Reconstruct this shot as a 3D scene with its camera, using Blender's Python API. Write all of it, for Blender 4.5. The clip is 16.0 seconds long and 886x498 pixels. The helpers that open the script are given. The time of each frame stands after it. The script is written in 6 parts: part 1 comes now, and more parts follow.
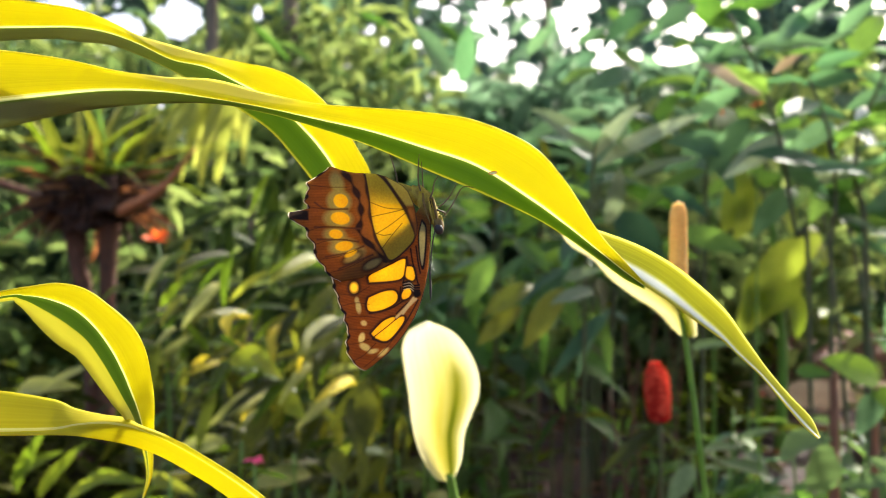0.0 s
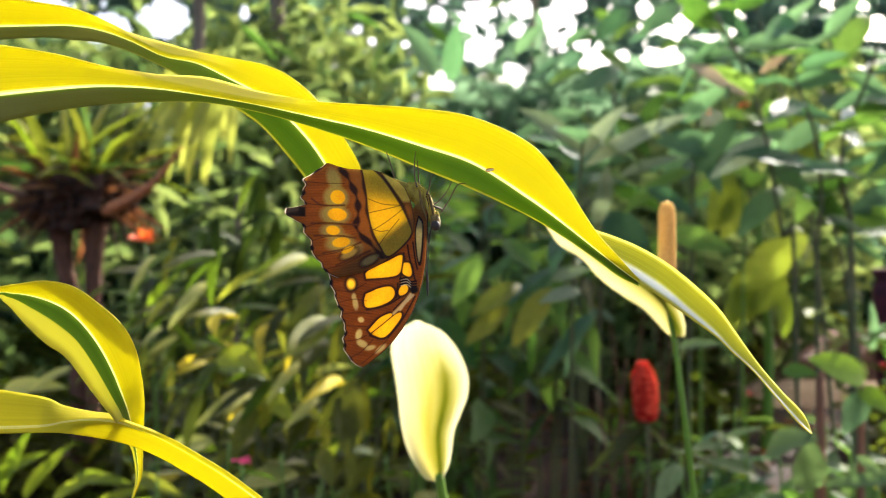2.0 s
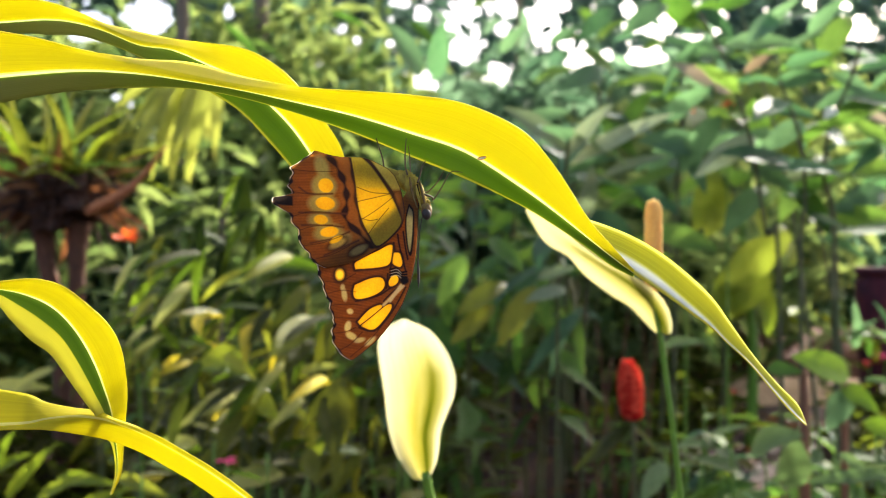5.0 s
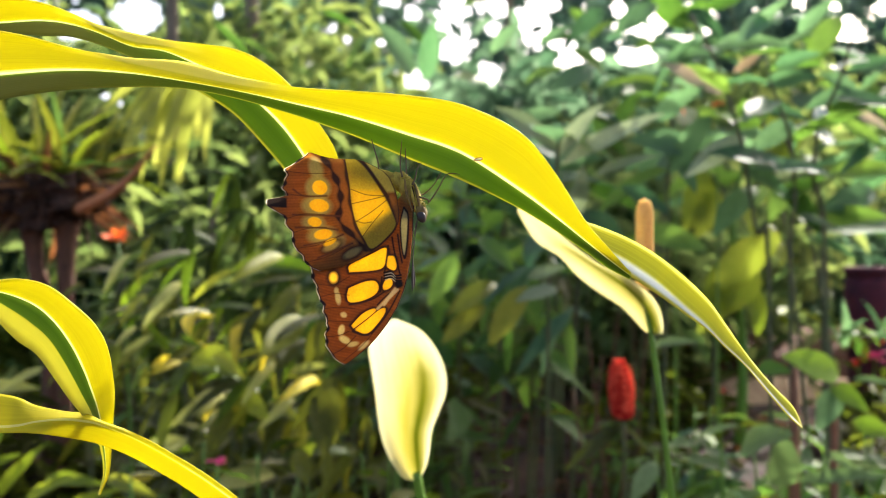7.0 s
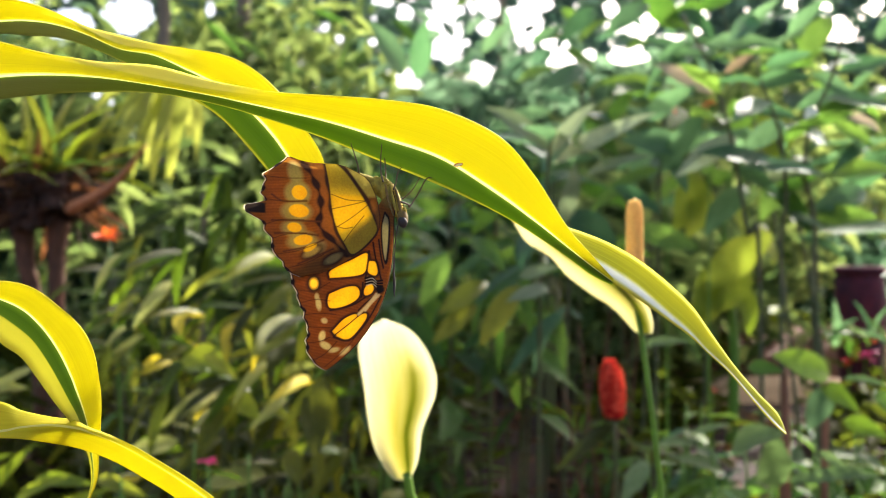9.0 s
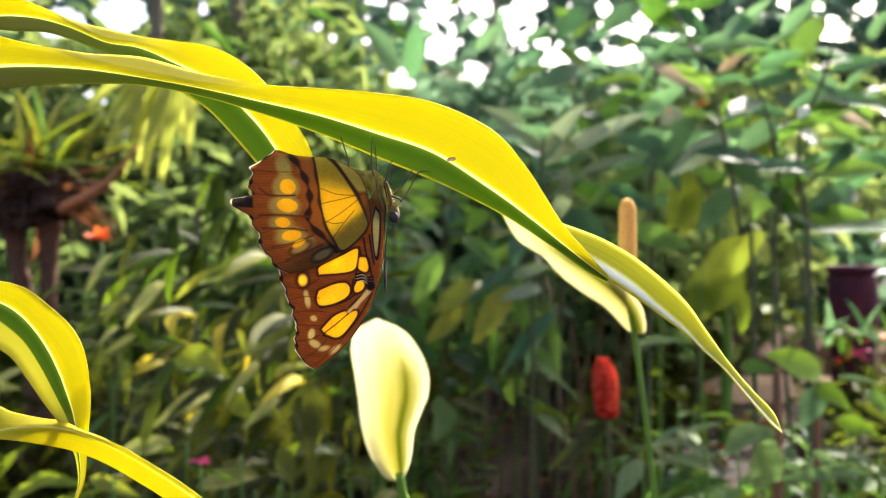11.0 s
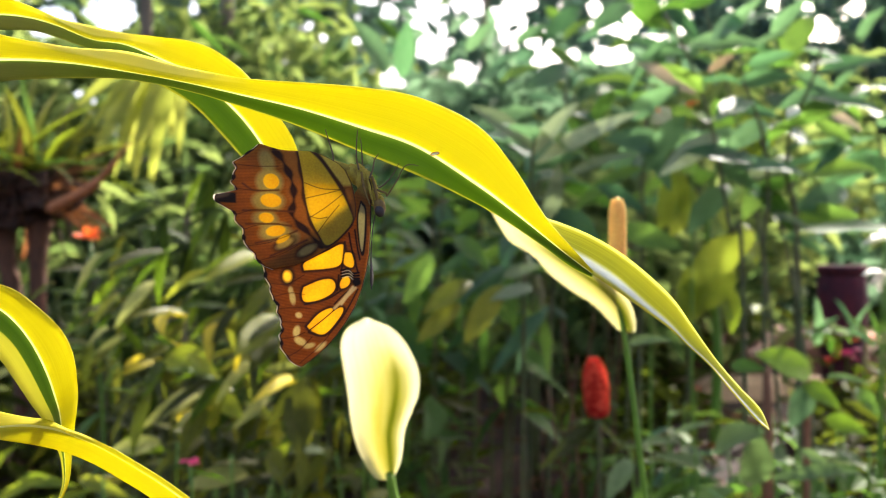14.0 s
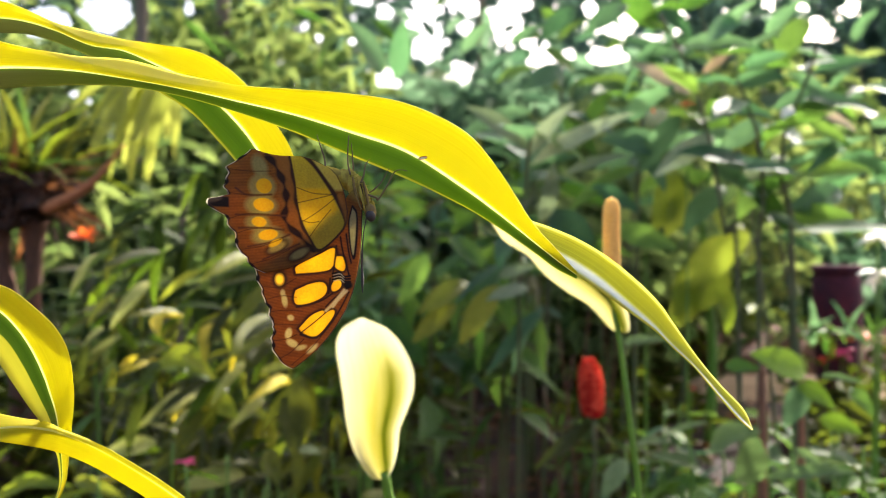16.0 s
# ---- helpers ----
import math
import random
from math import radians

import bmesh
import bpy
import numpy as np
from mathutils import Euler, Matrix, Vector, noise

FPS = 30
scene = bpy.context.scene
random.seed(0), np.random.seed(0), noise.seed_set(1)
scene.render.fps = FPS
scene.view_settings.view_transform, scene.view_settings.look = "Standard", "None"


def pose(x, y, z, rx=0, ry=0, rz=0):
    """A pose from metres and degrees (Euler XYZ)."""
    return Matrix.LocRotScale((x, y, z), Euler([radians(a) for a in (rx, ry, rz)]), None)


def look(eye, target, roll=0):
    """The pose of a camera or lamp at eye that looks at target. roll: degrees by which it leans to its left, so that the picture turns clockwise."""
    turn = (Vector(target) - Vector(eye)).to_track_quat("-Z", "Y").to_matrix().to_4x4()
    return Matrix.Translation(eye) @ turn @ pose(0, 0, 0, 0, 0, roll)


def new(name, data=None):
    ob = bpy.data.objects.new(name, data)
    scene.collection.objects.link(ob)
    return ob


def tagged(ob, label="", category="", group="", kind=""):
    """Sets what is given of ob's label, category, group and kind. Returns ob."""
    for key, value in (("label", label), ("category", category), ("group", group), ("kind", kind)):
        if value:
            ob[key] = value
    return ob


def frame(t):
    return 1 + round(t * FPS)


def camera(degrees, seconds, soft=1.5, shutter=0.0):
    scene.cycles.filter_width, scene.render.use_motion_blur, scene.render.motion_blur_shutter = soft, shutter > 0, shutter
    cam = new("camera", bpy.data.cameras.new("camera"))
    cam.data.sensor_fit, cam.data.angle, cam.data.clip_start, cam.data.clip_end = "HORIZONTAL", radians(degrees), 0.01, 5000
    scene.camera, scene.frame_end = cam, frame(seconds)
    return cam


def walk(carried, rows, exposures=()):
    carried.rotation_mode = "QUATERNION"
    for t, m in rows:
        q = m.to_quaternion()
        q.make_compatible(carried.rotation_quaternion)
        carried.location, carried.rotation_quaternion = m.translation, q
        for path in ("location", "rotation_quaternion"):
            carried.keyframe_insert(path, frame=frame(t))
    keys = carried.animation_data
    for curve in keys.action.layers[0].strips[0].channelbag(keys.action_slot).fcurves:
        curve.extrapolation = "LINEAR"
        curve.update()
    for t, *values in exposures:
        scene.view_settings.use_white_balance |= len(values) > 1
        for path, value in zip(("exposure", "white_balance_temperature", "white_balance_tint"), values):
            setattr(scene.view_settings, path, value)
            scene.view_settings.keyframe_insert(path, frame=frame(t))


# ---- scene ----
EYE = 0.95
cam = camera(48.19, 16.0, 0.9)
# the phone's wide-open lens is focused on the near wing
cam.data.dof.use_dof = True
cam.data.dof.focus_distance = 0.277
cam.data.dof.aperture_fstop = 18.0
walk(cam, [
    (0, pose(0.0016, -0.0037, 0.9508, 90.07, -0.09, 2.40)),
    (0.5, pose(0.0013, -0.0036, 0.9507, 90.06, -0.11, 2.20)),
    (1, pose(0.0009, -0.0034, 0.9506, 90.07, -0.11, 1.99)),
    (1.5, pose(0.0008, -0.0033, 0.9504, 90.08, -0.10, 1.84)),
    (2, pose(0.0006, -0.0032, 0.9502, 90.08, -0.10, 1.66)),
    (2.5, pose(0.0005, -0.0031, 0.9500, 90.08, -0.09, 1.50)),
    (3, pose(0.0004, -0.0029, 0.9499, 90.08, -0.07, 1.35)),
    (3.5, pose(0.0003, -0.0027, 0.9498, 90.07, -0.06, 1.22)),
    (4, pose(0.0002, -0.0024, 0.9497, 90.05, -0.06, 1.08)),
    (6.5, pose(-0.0009, -0.0007, 0.9496, 90.04, 0.06, 0.37)),
    (7, pose(-0.0007, -0.0004, 0.9497, 90.02, 0.00, 0.24)),
    (7.5, pose(-0.0004, -0.0002, 0.9499, 90.00, -0.02, 0.13)),
    (8, pose(-0.0000, 0.0000, 0.9500, 90.00, -0.00, -0.00)),
    (8.5, pose(0.0003, 0.0002, 0.9501, 89.99, 0.00, -0.10)),
    (9, pose(0.0006, 0.0005, 0.9501, 89.98, -0.02, -0.20)),
    (11.5, pose(0.0012, 0.0018, 0.9500, 89.95, 0.02, -0.68)),
    (12, pose(0.0014, 0.0019, 0.9499, 89.95, 0.03, -0.78)),
    (12.5, pose(0.0015, 0.0020, 0.9498, 89.95, 0.03, -0.85)),
    (13, pose(0.0015, 0.0020, 0.9498, 89.95, 0.03, -0.94)),
    (13.5, pose(0.0015, 0.0019, 0.9498, 89.95, 0.04, -1.01)),
    (14, pose(0.0015, 0.0018, 0.9498, 89.94, 0.03, -1.10)),
    (14.5, pose(0.0015, 0.0015, 0.9498, 89.94, 0.03, -1.16)),
    (15, pose(0.0016, 0.0011, 0.9497, 89.95, 0.06, -1.24)),
    (15.5, pose(0.0018, 0.0007, 0.9496, 89.95, 0.06, -1.30)),
    (16, pose(0.0021, 0.0002, 0.9496, 89.96, 0.06, -1.34))], exposures=[(0, 1.68, 6400, 10), (16, 1.68, 6400, 10)])

# ---- light ----
SUN = Vector((0.45, 0.68, 0.58)).normalized()
world = bpy.data.worlds.new("sky")
scene.world = world
world.use_nodes = True
wn = world.node_tree.nodes
sky = wn.new("ShaderNodeTexSky")
sky.sky_type = "NISHITA"
sky.sun_disc = False
sky.sun_elevation = math.asin(SUN.z)
sky.sun_rotation = math.atan2(SUN.x, SUN.y)
sky.dust_density = 6.0
sky.air_density = 0.7
sky.ozone_density = 0.6
world.node_tree.links.new(sky.outputs[0], wn["Background"].inputs[0])
wn["Background"].inputs[1].default_value = 0.15
sun = new("sun", bpy.data.lights.new("sun", "SUN"))
sun.data.energy = 4.6
sun.data.angle = radians(0.55)
sun.data.color = (1.0, 0.93, 0.82)
sun.matrix_world = look((0, 0, 6), Vector((0, 0, 6)) - SUN)


# ---- materials ----
def mat_new(name):
    m = bpy.data.materials.new(name)
    m.use_nodes = True
    nt = m.node_tree
    return m, nt, nt.nodes["Principled BSDF"], nt.nodes["Material Output"]


def ramp(nt, fac, stops, mode="LINEAR"):
    r = nt.nodes.new("ShaderNodeValToRGB")
    r.color_ramp.interpolation = mode
    e = r.color_ramp.elements
    while len(e) < len(stops):
        e.new(0.5)
    for el, (p, c) in zip(e, stops):
        el.position, el.color = p, (*c, 1)
    nt.links.new(fac, r.inputs[0])
    return r.outputs[0]


def tex_noise(nt, vec, scale, detail=4.0, rough=0.55):
    n = nt.nodes.new("ShaderNodeTexNoise")
    n.inputs["Scale"].default_value, n.inputs["Detail"].default_value, n.inputs["Roughness"].default_value = scale, detail, rough
    nt.links.new(vec, n.inputs["Vector"])
    return n.outputs[0]


def mapped(nt, vec, scale):
    mp = nt.nodes.new("ShaderNodeMapping")
    mp.inputs["Scale"].default_value = scale
    nt.links.new(vec, mp.inputs["Vector"])
    return mp.outputs[0]


def blend(nt, fac, a, b, mode="MIX"):
    x = nt.nodes.new("ShaderNodeMix")
    x.data_type, x.blend_type = "RGBA", mode
    for sock, v in ((x.inputs[0], fac), (x.inputs[6], a), (x.inputs[7], b)):
        if isinstance(v, (int, float)):
            sock.default_value = v
        elif isinstance(v, tuple):
            sock.default_value = (*v, 1)
        else:
            nt.links.new(v, sock)
    return x.outputs[2]


def bump(nt, bsdf, height, strength, dist):
    b = nt.nodes.new("ShaderNodeBump")
    b.inputs["Strength"].default_value, b.inputs["Distance"].default_value = strength, dist
    nt.links.new(height, b.inputs["Height"])
    nt.links.new(b.outputs[0], bsdf.inputs["Normal"])
    return b.outputs[0]


def thin(nt, bsdf, out, colour, share):
    """Lets light through a thin blade: a share of the surface scatters it to the other side."""
    t = nt.nodes.new("ShaderNodeBsdfTranslucent")
    if isinstance(colour, tuple):
        t.inputs[0].default_value = (*colour, 1)
    else:
        nt.links.new(colour, t.inputs[0])
    mx = nt.nodes.new("ShaderNodeMixShader")
    mx.inputs[0].default_value = share
    nt.links.new(bsdf.outputs[0], mx.inputs[1])
    nt.links.new(t.outputs[0], mx.inputs[2])
    nt.links.new(mx.outputs[0], out.inputs[0])


def leaf_material(name, dark, light, through_dark, through_light, share=0.35, rough=0.5, joined=False, vein=0.5, gloss=0.14):
    """Foliage: colour differs leaf by leaf, with paler veins, blotches and a waxy gloss."""
    m, nt, b, out = mat_new(name)
    tc = nt.nodes.new("ShaderNodeTexCoord")
    if joined:
        rnd = nt.nodes.new("ShaderNodeNewGeometry").outputs["Random Per Island"]
    else:
        rnd = nt.nodes.new("ShaderNodeObjectInfo").outputs["Random"]
    blot = tex_noise(nt, tc.outputs["Object"], 9.0 if not joined else 1.5)
    mixv = nt.nodes.new("ShaderNodeMath")
    mixv.operation = "MULTIPLY_ADD"
    nt.links.new(blot, mixv.inputs[0])
    mixv.inputs[1].default_value = 0.7
    sub = nt.nodes.new("ShaderNodeMath")
    sub.operation = "SUBTRACT"
    nt.links.new(rnd, sub.inputs[0])
    sub.inputs[1].default_value = 0.35
    nt.links.new(sub.outputs[0], mixv.inputs[2])
    col = ramp(nt, mixv.outputs[0], [(0.0, dark), (0.75, light), (1.0, tuple(min(1, c * 1.5) for c in light))])
    trc = ramp(nt, mixv.outputs[0], [(0.0, through_dark), (1.0, through_light)])
    if not joined:
        uv = mapped(nt, tc.outputs["UV"], (1, 26, 1))
        w = nt.nodes.new("ShaderNodeTexWave")
        w.wave_type, w.bands_direction = "BANDS", "Y"
        w.inputs["Scale"].default_value, w.inputs["Distortion"].default_value = 0.5, 1.2
        nt.links.new(uv, w.inputs["Vector"])
        col = blend(nt, vein * 0.25, col, w.outputs[0], "OVERLAY")
        bump(nt, b, w.outputs[0], 0.25, 0.002)
    nt.links.new(col, b.inputs["Base Color"])
    b.inputs["Roughness"].default_value = rough
    b.inputs["Specular IOR Level"].default_value = gloss
    thin(nt, b, out, trc, share)
    return m


def rough_material(name, stops, scale, rough=0.9, relief=0.4, dist=0.004, stretch=(1, 1, 1)):
    """Bark, soil, stone: noise at two scales, with relief."""
    m, nt, b, out = mat_new(name)
    tc = nt.nodes.new("ShaderNodeTexCoord")
    v = mapped(nt, tc.outputs["Object"], stretch)
    a = tex_noise(nt, v, scale)
    fine = tex_noise(nt, v, scale * 7, 6)
    col = ramp(nt, a, stops)
    col = blend(nt, 0.45, col, fine, "OVERLAY")
    nt.links.new(col, b.inputs["Base Color"])
    b.inputs["Roughness"].default_value = rough
    bump(nt, b, fine, relief, dist)
    return m


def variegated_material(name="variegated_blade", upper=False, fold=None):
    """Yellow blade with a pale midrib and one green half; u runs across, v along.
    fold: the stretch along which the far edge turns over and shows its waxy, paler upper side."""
    m, nt, b, out = mat_new(name)
    tc = nt.nodes.new("ShaderNodeTexCoord")
    sep = nt.nodes.new("ShaderNodeSeparateXYZ")
    nt.links.new(tc.outputs["UV"], sep.inputs[0])
    streak = tex_noise(nt, mapped(nt, tc.outputs["UV"], (60, 1.2, 1)), 1.0, 3)
    fine = tex_noise(nt, mapped(nt, tc.outputs["UV"], (160, 3, 1)), 1.0, 2)
    blot = tex_noise(nt, tc.outputs["Object"], 60.0, 3)
    wob = nt.nodes.new("ShaderNodeMath")
    wob.operation = "MULTIPLY_ADD"
    nt.links.new(streak, wob.inputs[0])
    wob.inputs[1].default_value = 0.05
    nt.links.new(sep.outputs[0], wob.inputs[2])
    yel, yel2, pale, gre, gre2 = (0.72, 0.63, 0.035), (0.66, 0.60, 0.035), (0.86, 0.84, 0.52), (0.12, 0.175, 0.04), (0.155, 0.21, 0.05)
    stops = [(0.0, (0.84, 0.74, 0.22)), (0.03, yel), (0.40, yel2), (0.50, yel), (0.517, pale), (0.536, pale), (0.552, gre2), (0.72, gre), (0.98, gre2), (0.994, (0.56, 0.54, 0.16))]
    if upper:
        stops = [(0.0, (0.70, 0.64, 0.08)), (0.12, (0.72, 0.68, 0.14)), (0.20, (0.74, 0.76, 0.56)), (0.28, (0.84, 0.87, 0.82)), (0.46, (0.82, 0.85, 0.78)), (0.53, (0.66, 0.66, 0.34)), (0.58, (0.44, 0.44, 0.05)), (0.72, (0.42, 0.43, 0.045)), (0.95, (0.48, 0.47, 0.05)), (1.0, (0.85, 0.82, 0.3))]
    col = ramp(nt, wob.outputs[0], stops)
    stripe = tex_noise(nt, mapped(nt, tc.outputs["UV"], (34, 0.4, 1)), 1.0, 2)
    col = blend(nt, 0.75 if upper else 0.15, col, ramp(nt, stripe, [(0.36, (0.25,) * 3), (0.64, (0.75,) * 3)]), "OVERLAY")
    col = blend(nt, 0.32, col, fine, "OVERLAY")
    col = blend(nt, 0.12, col, blot, "OVERLAY")
    tstops = [(0.0, (0.95, 0.84, 0.16)), (0.03, (0.57, 0.53, 0.006)), (0.40, (0.52, 0.49, 0.005)), (0.50, (0.58, 0.54, 0.006)), (0.517, (0.95, 0.95, 0.60)), (0.536, (0.95, 0.95, 0.62)), (0.552, (0.17, 0.26, 0.03)), (0.72, (0.125, 0.205, 0.02)), (0.98, (0.165, 0.25, 0.025)), (0.994, (0.58, 0.56, 0.09))]
    if upper:
        tstops = [(p, tuple(min(1.0, 1.1 * c) for c in k)) for p, k in stops]
    tcol = ramp(nt, wob.outputs[0], tstops)
    tcol = blend(nt, 0.2, tcol, streak, "OVERLAY")
    tcol = blend(nt, 0.12, tcol, fine, "OVERLAY")
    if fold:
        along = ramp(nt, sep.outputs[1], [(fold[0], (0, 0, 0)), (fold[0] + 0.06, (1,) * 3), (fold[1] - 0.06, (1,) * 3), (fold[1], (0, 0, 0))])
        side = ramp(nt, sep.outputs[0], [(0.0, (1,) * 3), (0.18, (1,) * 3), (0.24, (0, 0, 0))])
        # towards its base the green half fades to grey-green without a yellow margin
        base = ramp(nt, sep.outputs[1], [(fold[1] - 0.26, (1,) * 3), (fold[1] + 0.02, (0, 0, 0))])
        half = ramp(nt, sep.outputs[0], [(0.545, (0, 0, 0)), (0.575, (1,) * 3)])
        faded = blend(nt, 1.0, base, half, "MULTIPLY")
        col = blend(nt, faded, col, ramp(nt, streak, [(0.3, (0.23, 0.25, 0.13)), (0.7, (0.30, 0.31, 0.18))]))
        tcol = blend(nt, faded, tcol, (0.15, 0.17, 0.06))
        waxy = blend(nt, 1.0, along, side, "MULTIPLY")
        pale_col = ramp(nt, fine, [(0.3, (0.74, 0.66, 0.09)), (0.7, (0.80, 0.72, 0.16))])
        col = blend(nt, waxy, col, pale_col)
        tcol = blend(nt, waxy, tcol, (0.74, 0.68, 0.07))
    nt.links.new(col, b.inputs["Base Color"])
    b.inputs["Roughness"].default_value = 0.46
    b.inputs["Specular IOR Level"].default_value = 0.4 if upper else 0.24
    bump(nt, b, fine, 0.18, 0.0006)
    thin(nt, b, out, tcol, 0.62)
    return m


def wing_material():
    """Scaled wing membrane; its pattern is a colour layer of the mesh."""
    m, nt, b, out = mat_new("wing_membrane")
    at = nt.nodes.new("ShaderNodeVertexColor")
    at.layer_name = "pattern"
    tc = nt.nodes.new("ShaderNodeTexCoord")
    grain = tex_noise(nt, tc.outputs["Object"], 1800.0, 2)
    soft = tex_noise(nt, tc.outputs["Object"], 160.0, 3)
    col = blend(nt, 0.25, at.outputs[0], grain, "OVERLAY")
    col = blend(nt, 0.25, col, soft, "OVERLAY")
    nt.links.new(col, b.inputs["Base Color"])
    b.inputs["Roughness"].default_value = 0.62
    bump(nt, b, grain, 0.15, 0.0002)
    thin(nt, b, out, col, 0.62)
    return m


def plain_material(name, colour, rough=0.5, grain=400.0, amount=0.2, share=0.0, colour2=None):
    m, nt, b, out = mat_new(name)
    tc = nt.nodes.new("ShaderNodeTexCoord")
    n = tex_noise(nt, tc.outputs["Object"], grain, 4)
    col = ramp(nt, n, [(0.3, colour), (0.7, colour2 or tuple(c * 0.7 for c in colour))])
    col = blend(nt, amount, col, tex_noise(nt, tc.outputs["Object"], grain * 5, 2), "OVERLAY")
    nt.links.new(col, b.inputs["Base Color"])
    b.inputs["Roughness"].default_value = rough
    bump(nt, b, n, 0.2, 0.3 / grain)
    if share:
        thin(nt, b, out, col, share)
    return m


def spathe_material(name="spathe", light=(0.87, 0.85, 0.66), deep=(0.79, 0.77, 0.52), ripe=1.0):
    """Cream spathe, green along the midrib towards its stalk, with fine lengthwise veins."""
    m, nt, b, out = mat_new(name)
    tc = nt.nodes.new("ShaderNodeTexCoord")
    sep = nt.nodes.new("ShaderNodeSeparateXYZ")
    nt.links.new(tc.outputs["UV"], sep.inputs[0])
    vein = tex_noise(nt, mapped(nt, tc.outputs["UV"], (38, 2.0, 1)), 1.0, 3)
    blush = ramp(nt, sep.outputs[0], [(0.0, (0, 0, 0)), (0.30, (0.08,) * 3), (0.56, (0.50,) * 3), (0.68, (1,) * 3), (0.82, (0.62,) * 3), (0.93, (0.10,) * 3), (1.0, (0, 0, 0))])
    rib = ramp(nt, sep.outputs[0], [(0.62, (0, 0, 0)), (0.675, (1,) * 3), (0.695, (1,) * 3), (0.745, (0, 0, 0))])
    base = ramp(nt, sep.outputs[1], [(0.0, (1,) * 3), (0.45, (0.9,) * 3), (0.66, (0.75,) * 3), (0.80, (0.12,) * 3), (1.0, (0, 0, 0))])
    green = blend(nt, 1.0, blush, base, "MULTIPLY")
    line = blend(nt, 1.0, rib, ramp(nt, sep.outputs[1], [(0.0, (1,) * 3), (0.40, (0.8,) * 3), (0.74, (0, 0, 0))]), "MULTIPLY")
    cream = ramp(nt, vein, [(0.3, deep), (0.65, light)])
    blot = tex_noise(nt, mapped(nt, tc.outputs["UV"], (5, 3.5, 1)), 1.0, 4, 0.6)
    heart = blend(nt, 1.0, ramp(nt, sep.outputs[0], [(0.03, (0, 0, 0)), (0.20, (0.45 * ripe,) * 3), (0.45, (0.95 * ripe,) * 3), (0.70, (0.9 * ripe,) * 3), (0.86, (0.25 * ripe,) * 3), (0.96, (0, 0, 0))]), ramp(nt, sep.outputs[1], [(0.0, (0.25,) * 3), (0.16, (1,) * 3), (0.55, (0.8,) * 3), (0.84, (0.25,) * 3), (0.95, (0, 0, 0))]), "MULTIPLY")
    warm = blend(nt, 1.0, heart, ramp(nt, blot, [(0.30, (0.6,) * 3), (0.62, (1,) * 3)]), "MULTIPLY")
    col = blend(nt, warm, cream, (0.60, 0.545, 0.13))
    col = blend(nt, green, col, (0.27, 0.28, 0.008))
    col = blend(nt, line, col, (0.18, 0.23, 0.01))
    nt.links.new(col, b.inputs["Base Color"])
    b.inputs["Roughness"].default_value = 0.4
    bump(nt, b, vein, 0.2, 0.001)
    thin(nt, b, out, col, 0.6)
    return m


M_VARI = variegated_material()
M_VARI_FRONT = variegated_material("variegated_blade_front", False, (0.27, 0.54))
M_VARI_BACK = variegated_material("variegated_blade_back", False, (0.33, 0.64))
M_UPPER = variegated_material("blade_upper_face", True)
M_WING = wing_material()
M_SPATHE = spathe_material()
M_SPATHE_OLD = spathe_material("ageing_spathe", (0.80, 0.77, 0.55), (0.70, 0.66, 0.40), 0.35)
M_BODY = plain_material("butterfly_fur", (0.42, 0.34, 0.045), 0.9, 380, 0.3, 0, (0.20, 0.14, 0.02))
M_DARK = plain_material("dark_chitin", (0.03, 0.022, 0.018), 0.6, 600)
M_HEAD = plain_material("butterfly_head", (0.24, 0.16, 0.035), 0.85, 380, 0.3, 0, (0.10, 0.06, 0.02))
M_LEG = plain_material("leg_chitin", (0.11, 0.07, 0.03), 0.6, 600)
M_SPADIX = plain_material("spadix", (0.95, 0.70, 0.22), 0.7, 500, 0.3, 0.3, (0.80, 0.54, 0.14))
M_STALK = plain_material("green_stalk", (0.15, 0.30, 0.03), 0.45, 60, 0.2, 0.2, (0.11, 0.23, 0.022))
M_STEM = plain_material("dark_stem", (0.06, 0.10, 0.02), 0.75, 30, 0.3, 0, (0.09, 0.075, 0.025))
M_CANE = plain_material("reddish_cane", (0.27, 0.10, 0.05), 0.65, 20, 0.3, 0, (0.15, 0.07, 0.035))
M_RED = plain_material("red_bract", (0.92, 0.055, 0.03), 0.45, 120, 0.2, 0.35, (0.72, 0.02, 0.02))
M_BRACT = leaf_material("cone_bract", (0.55, 0.012, 0.012), (0.95, 0.13, 0.07), (0.6, 0.02, 0.015), (0.95, 0.16, 0.08), share=0.4, vein=0.1)
M_ORANGE = plain_material("orange_petal", (0.9, 0.18, 0.03), 0.5, 80, 0.2, 0.4)
M_TRUNK = plain_material("dark_stump_bark", (0.17, 0.065, 0.03), 0.85, 30, 0.4, 0, (0.07, 0.03, 0.016))
M_EARTH = rough_material("red_earth", [(0.3, (0.09, 0.030, 0.012)), (0.7, (0.19, 0.075, 0.034))], 14, relief=0.8, dist=0.02)
M_RUST = plain_material("rusty_branch", (0.66, 0.24, 0.09), 0.7, 30, 0.4, 0, (0.42, 0.15, 0.06))
M_PINK = plain_material("pink_petal", (0.85, 0.06, 0.22), 0.5, 80, 0.2, 0.4)
M_WHITE = plain_material("white_petal", (0.85, 0.82, 0.74), 0.5, 60, 0.15, 0.4)
M_POT = plain_material("dark_red_glaze", (0.13, 0.014, 0.022), 0.9, 14, 0.4, 0, (0.04, 0.008, 0.018))
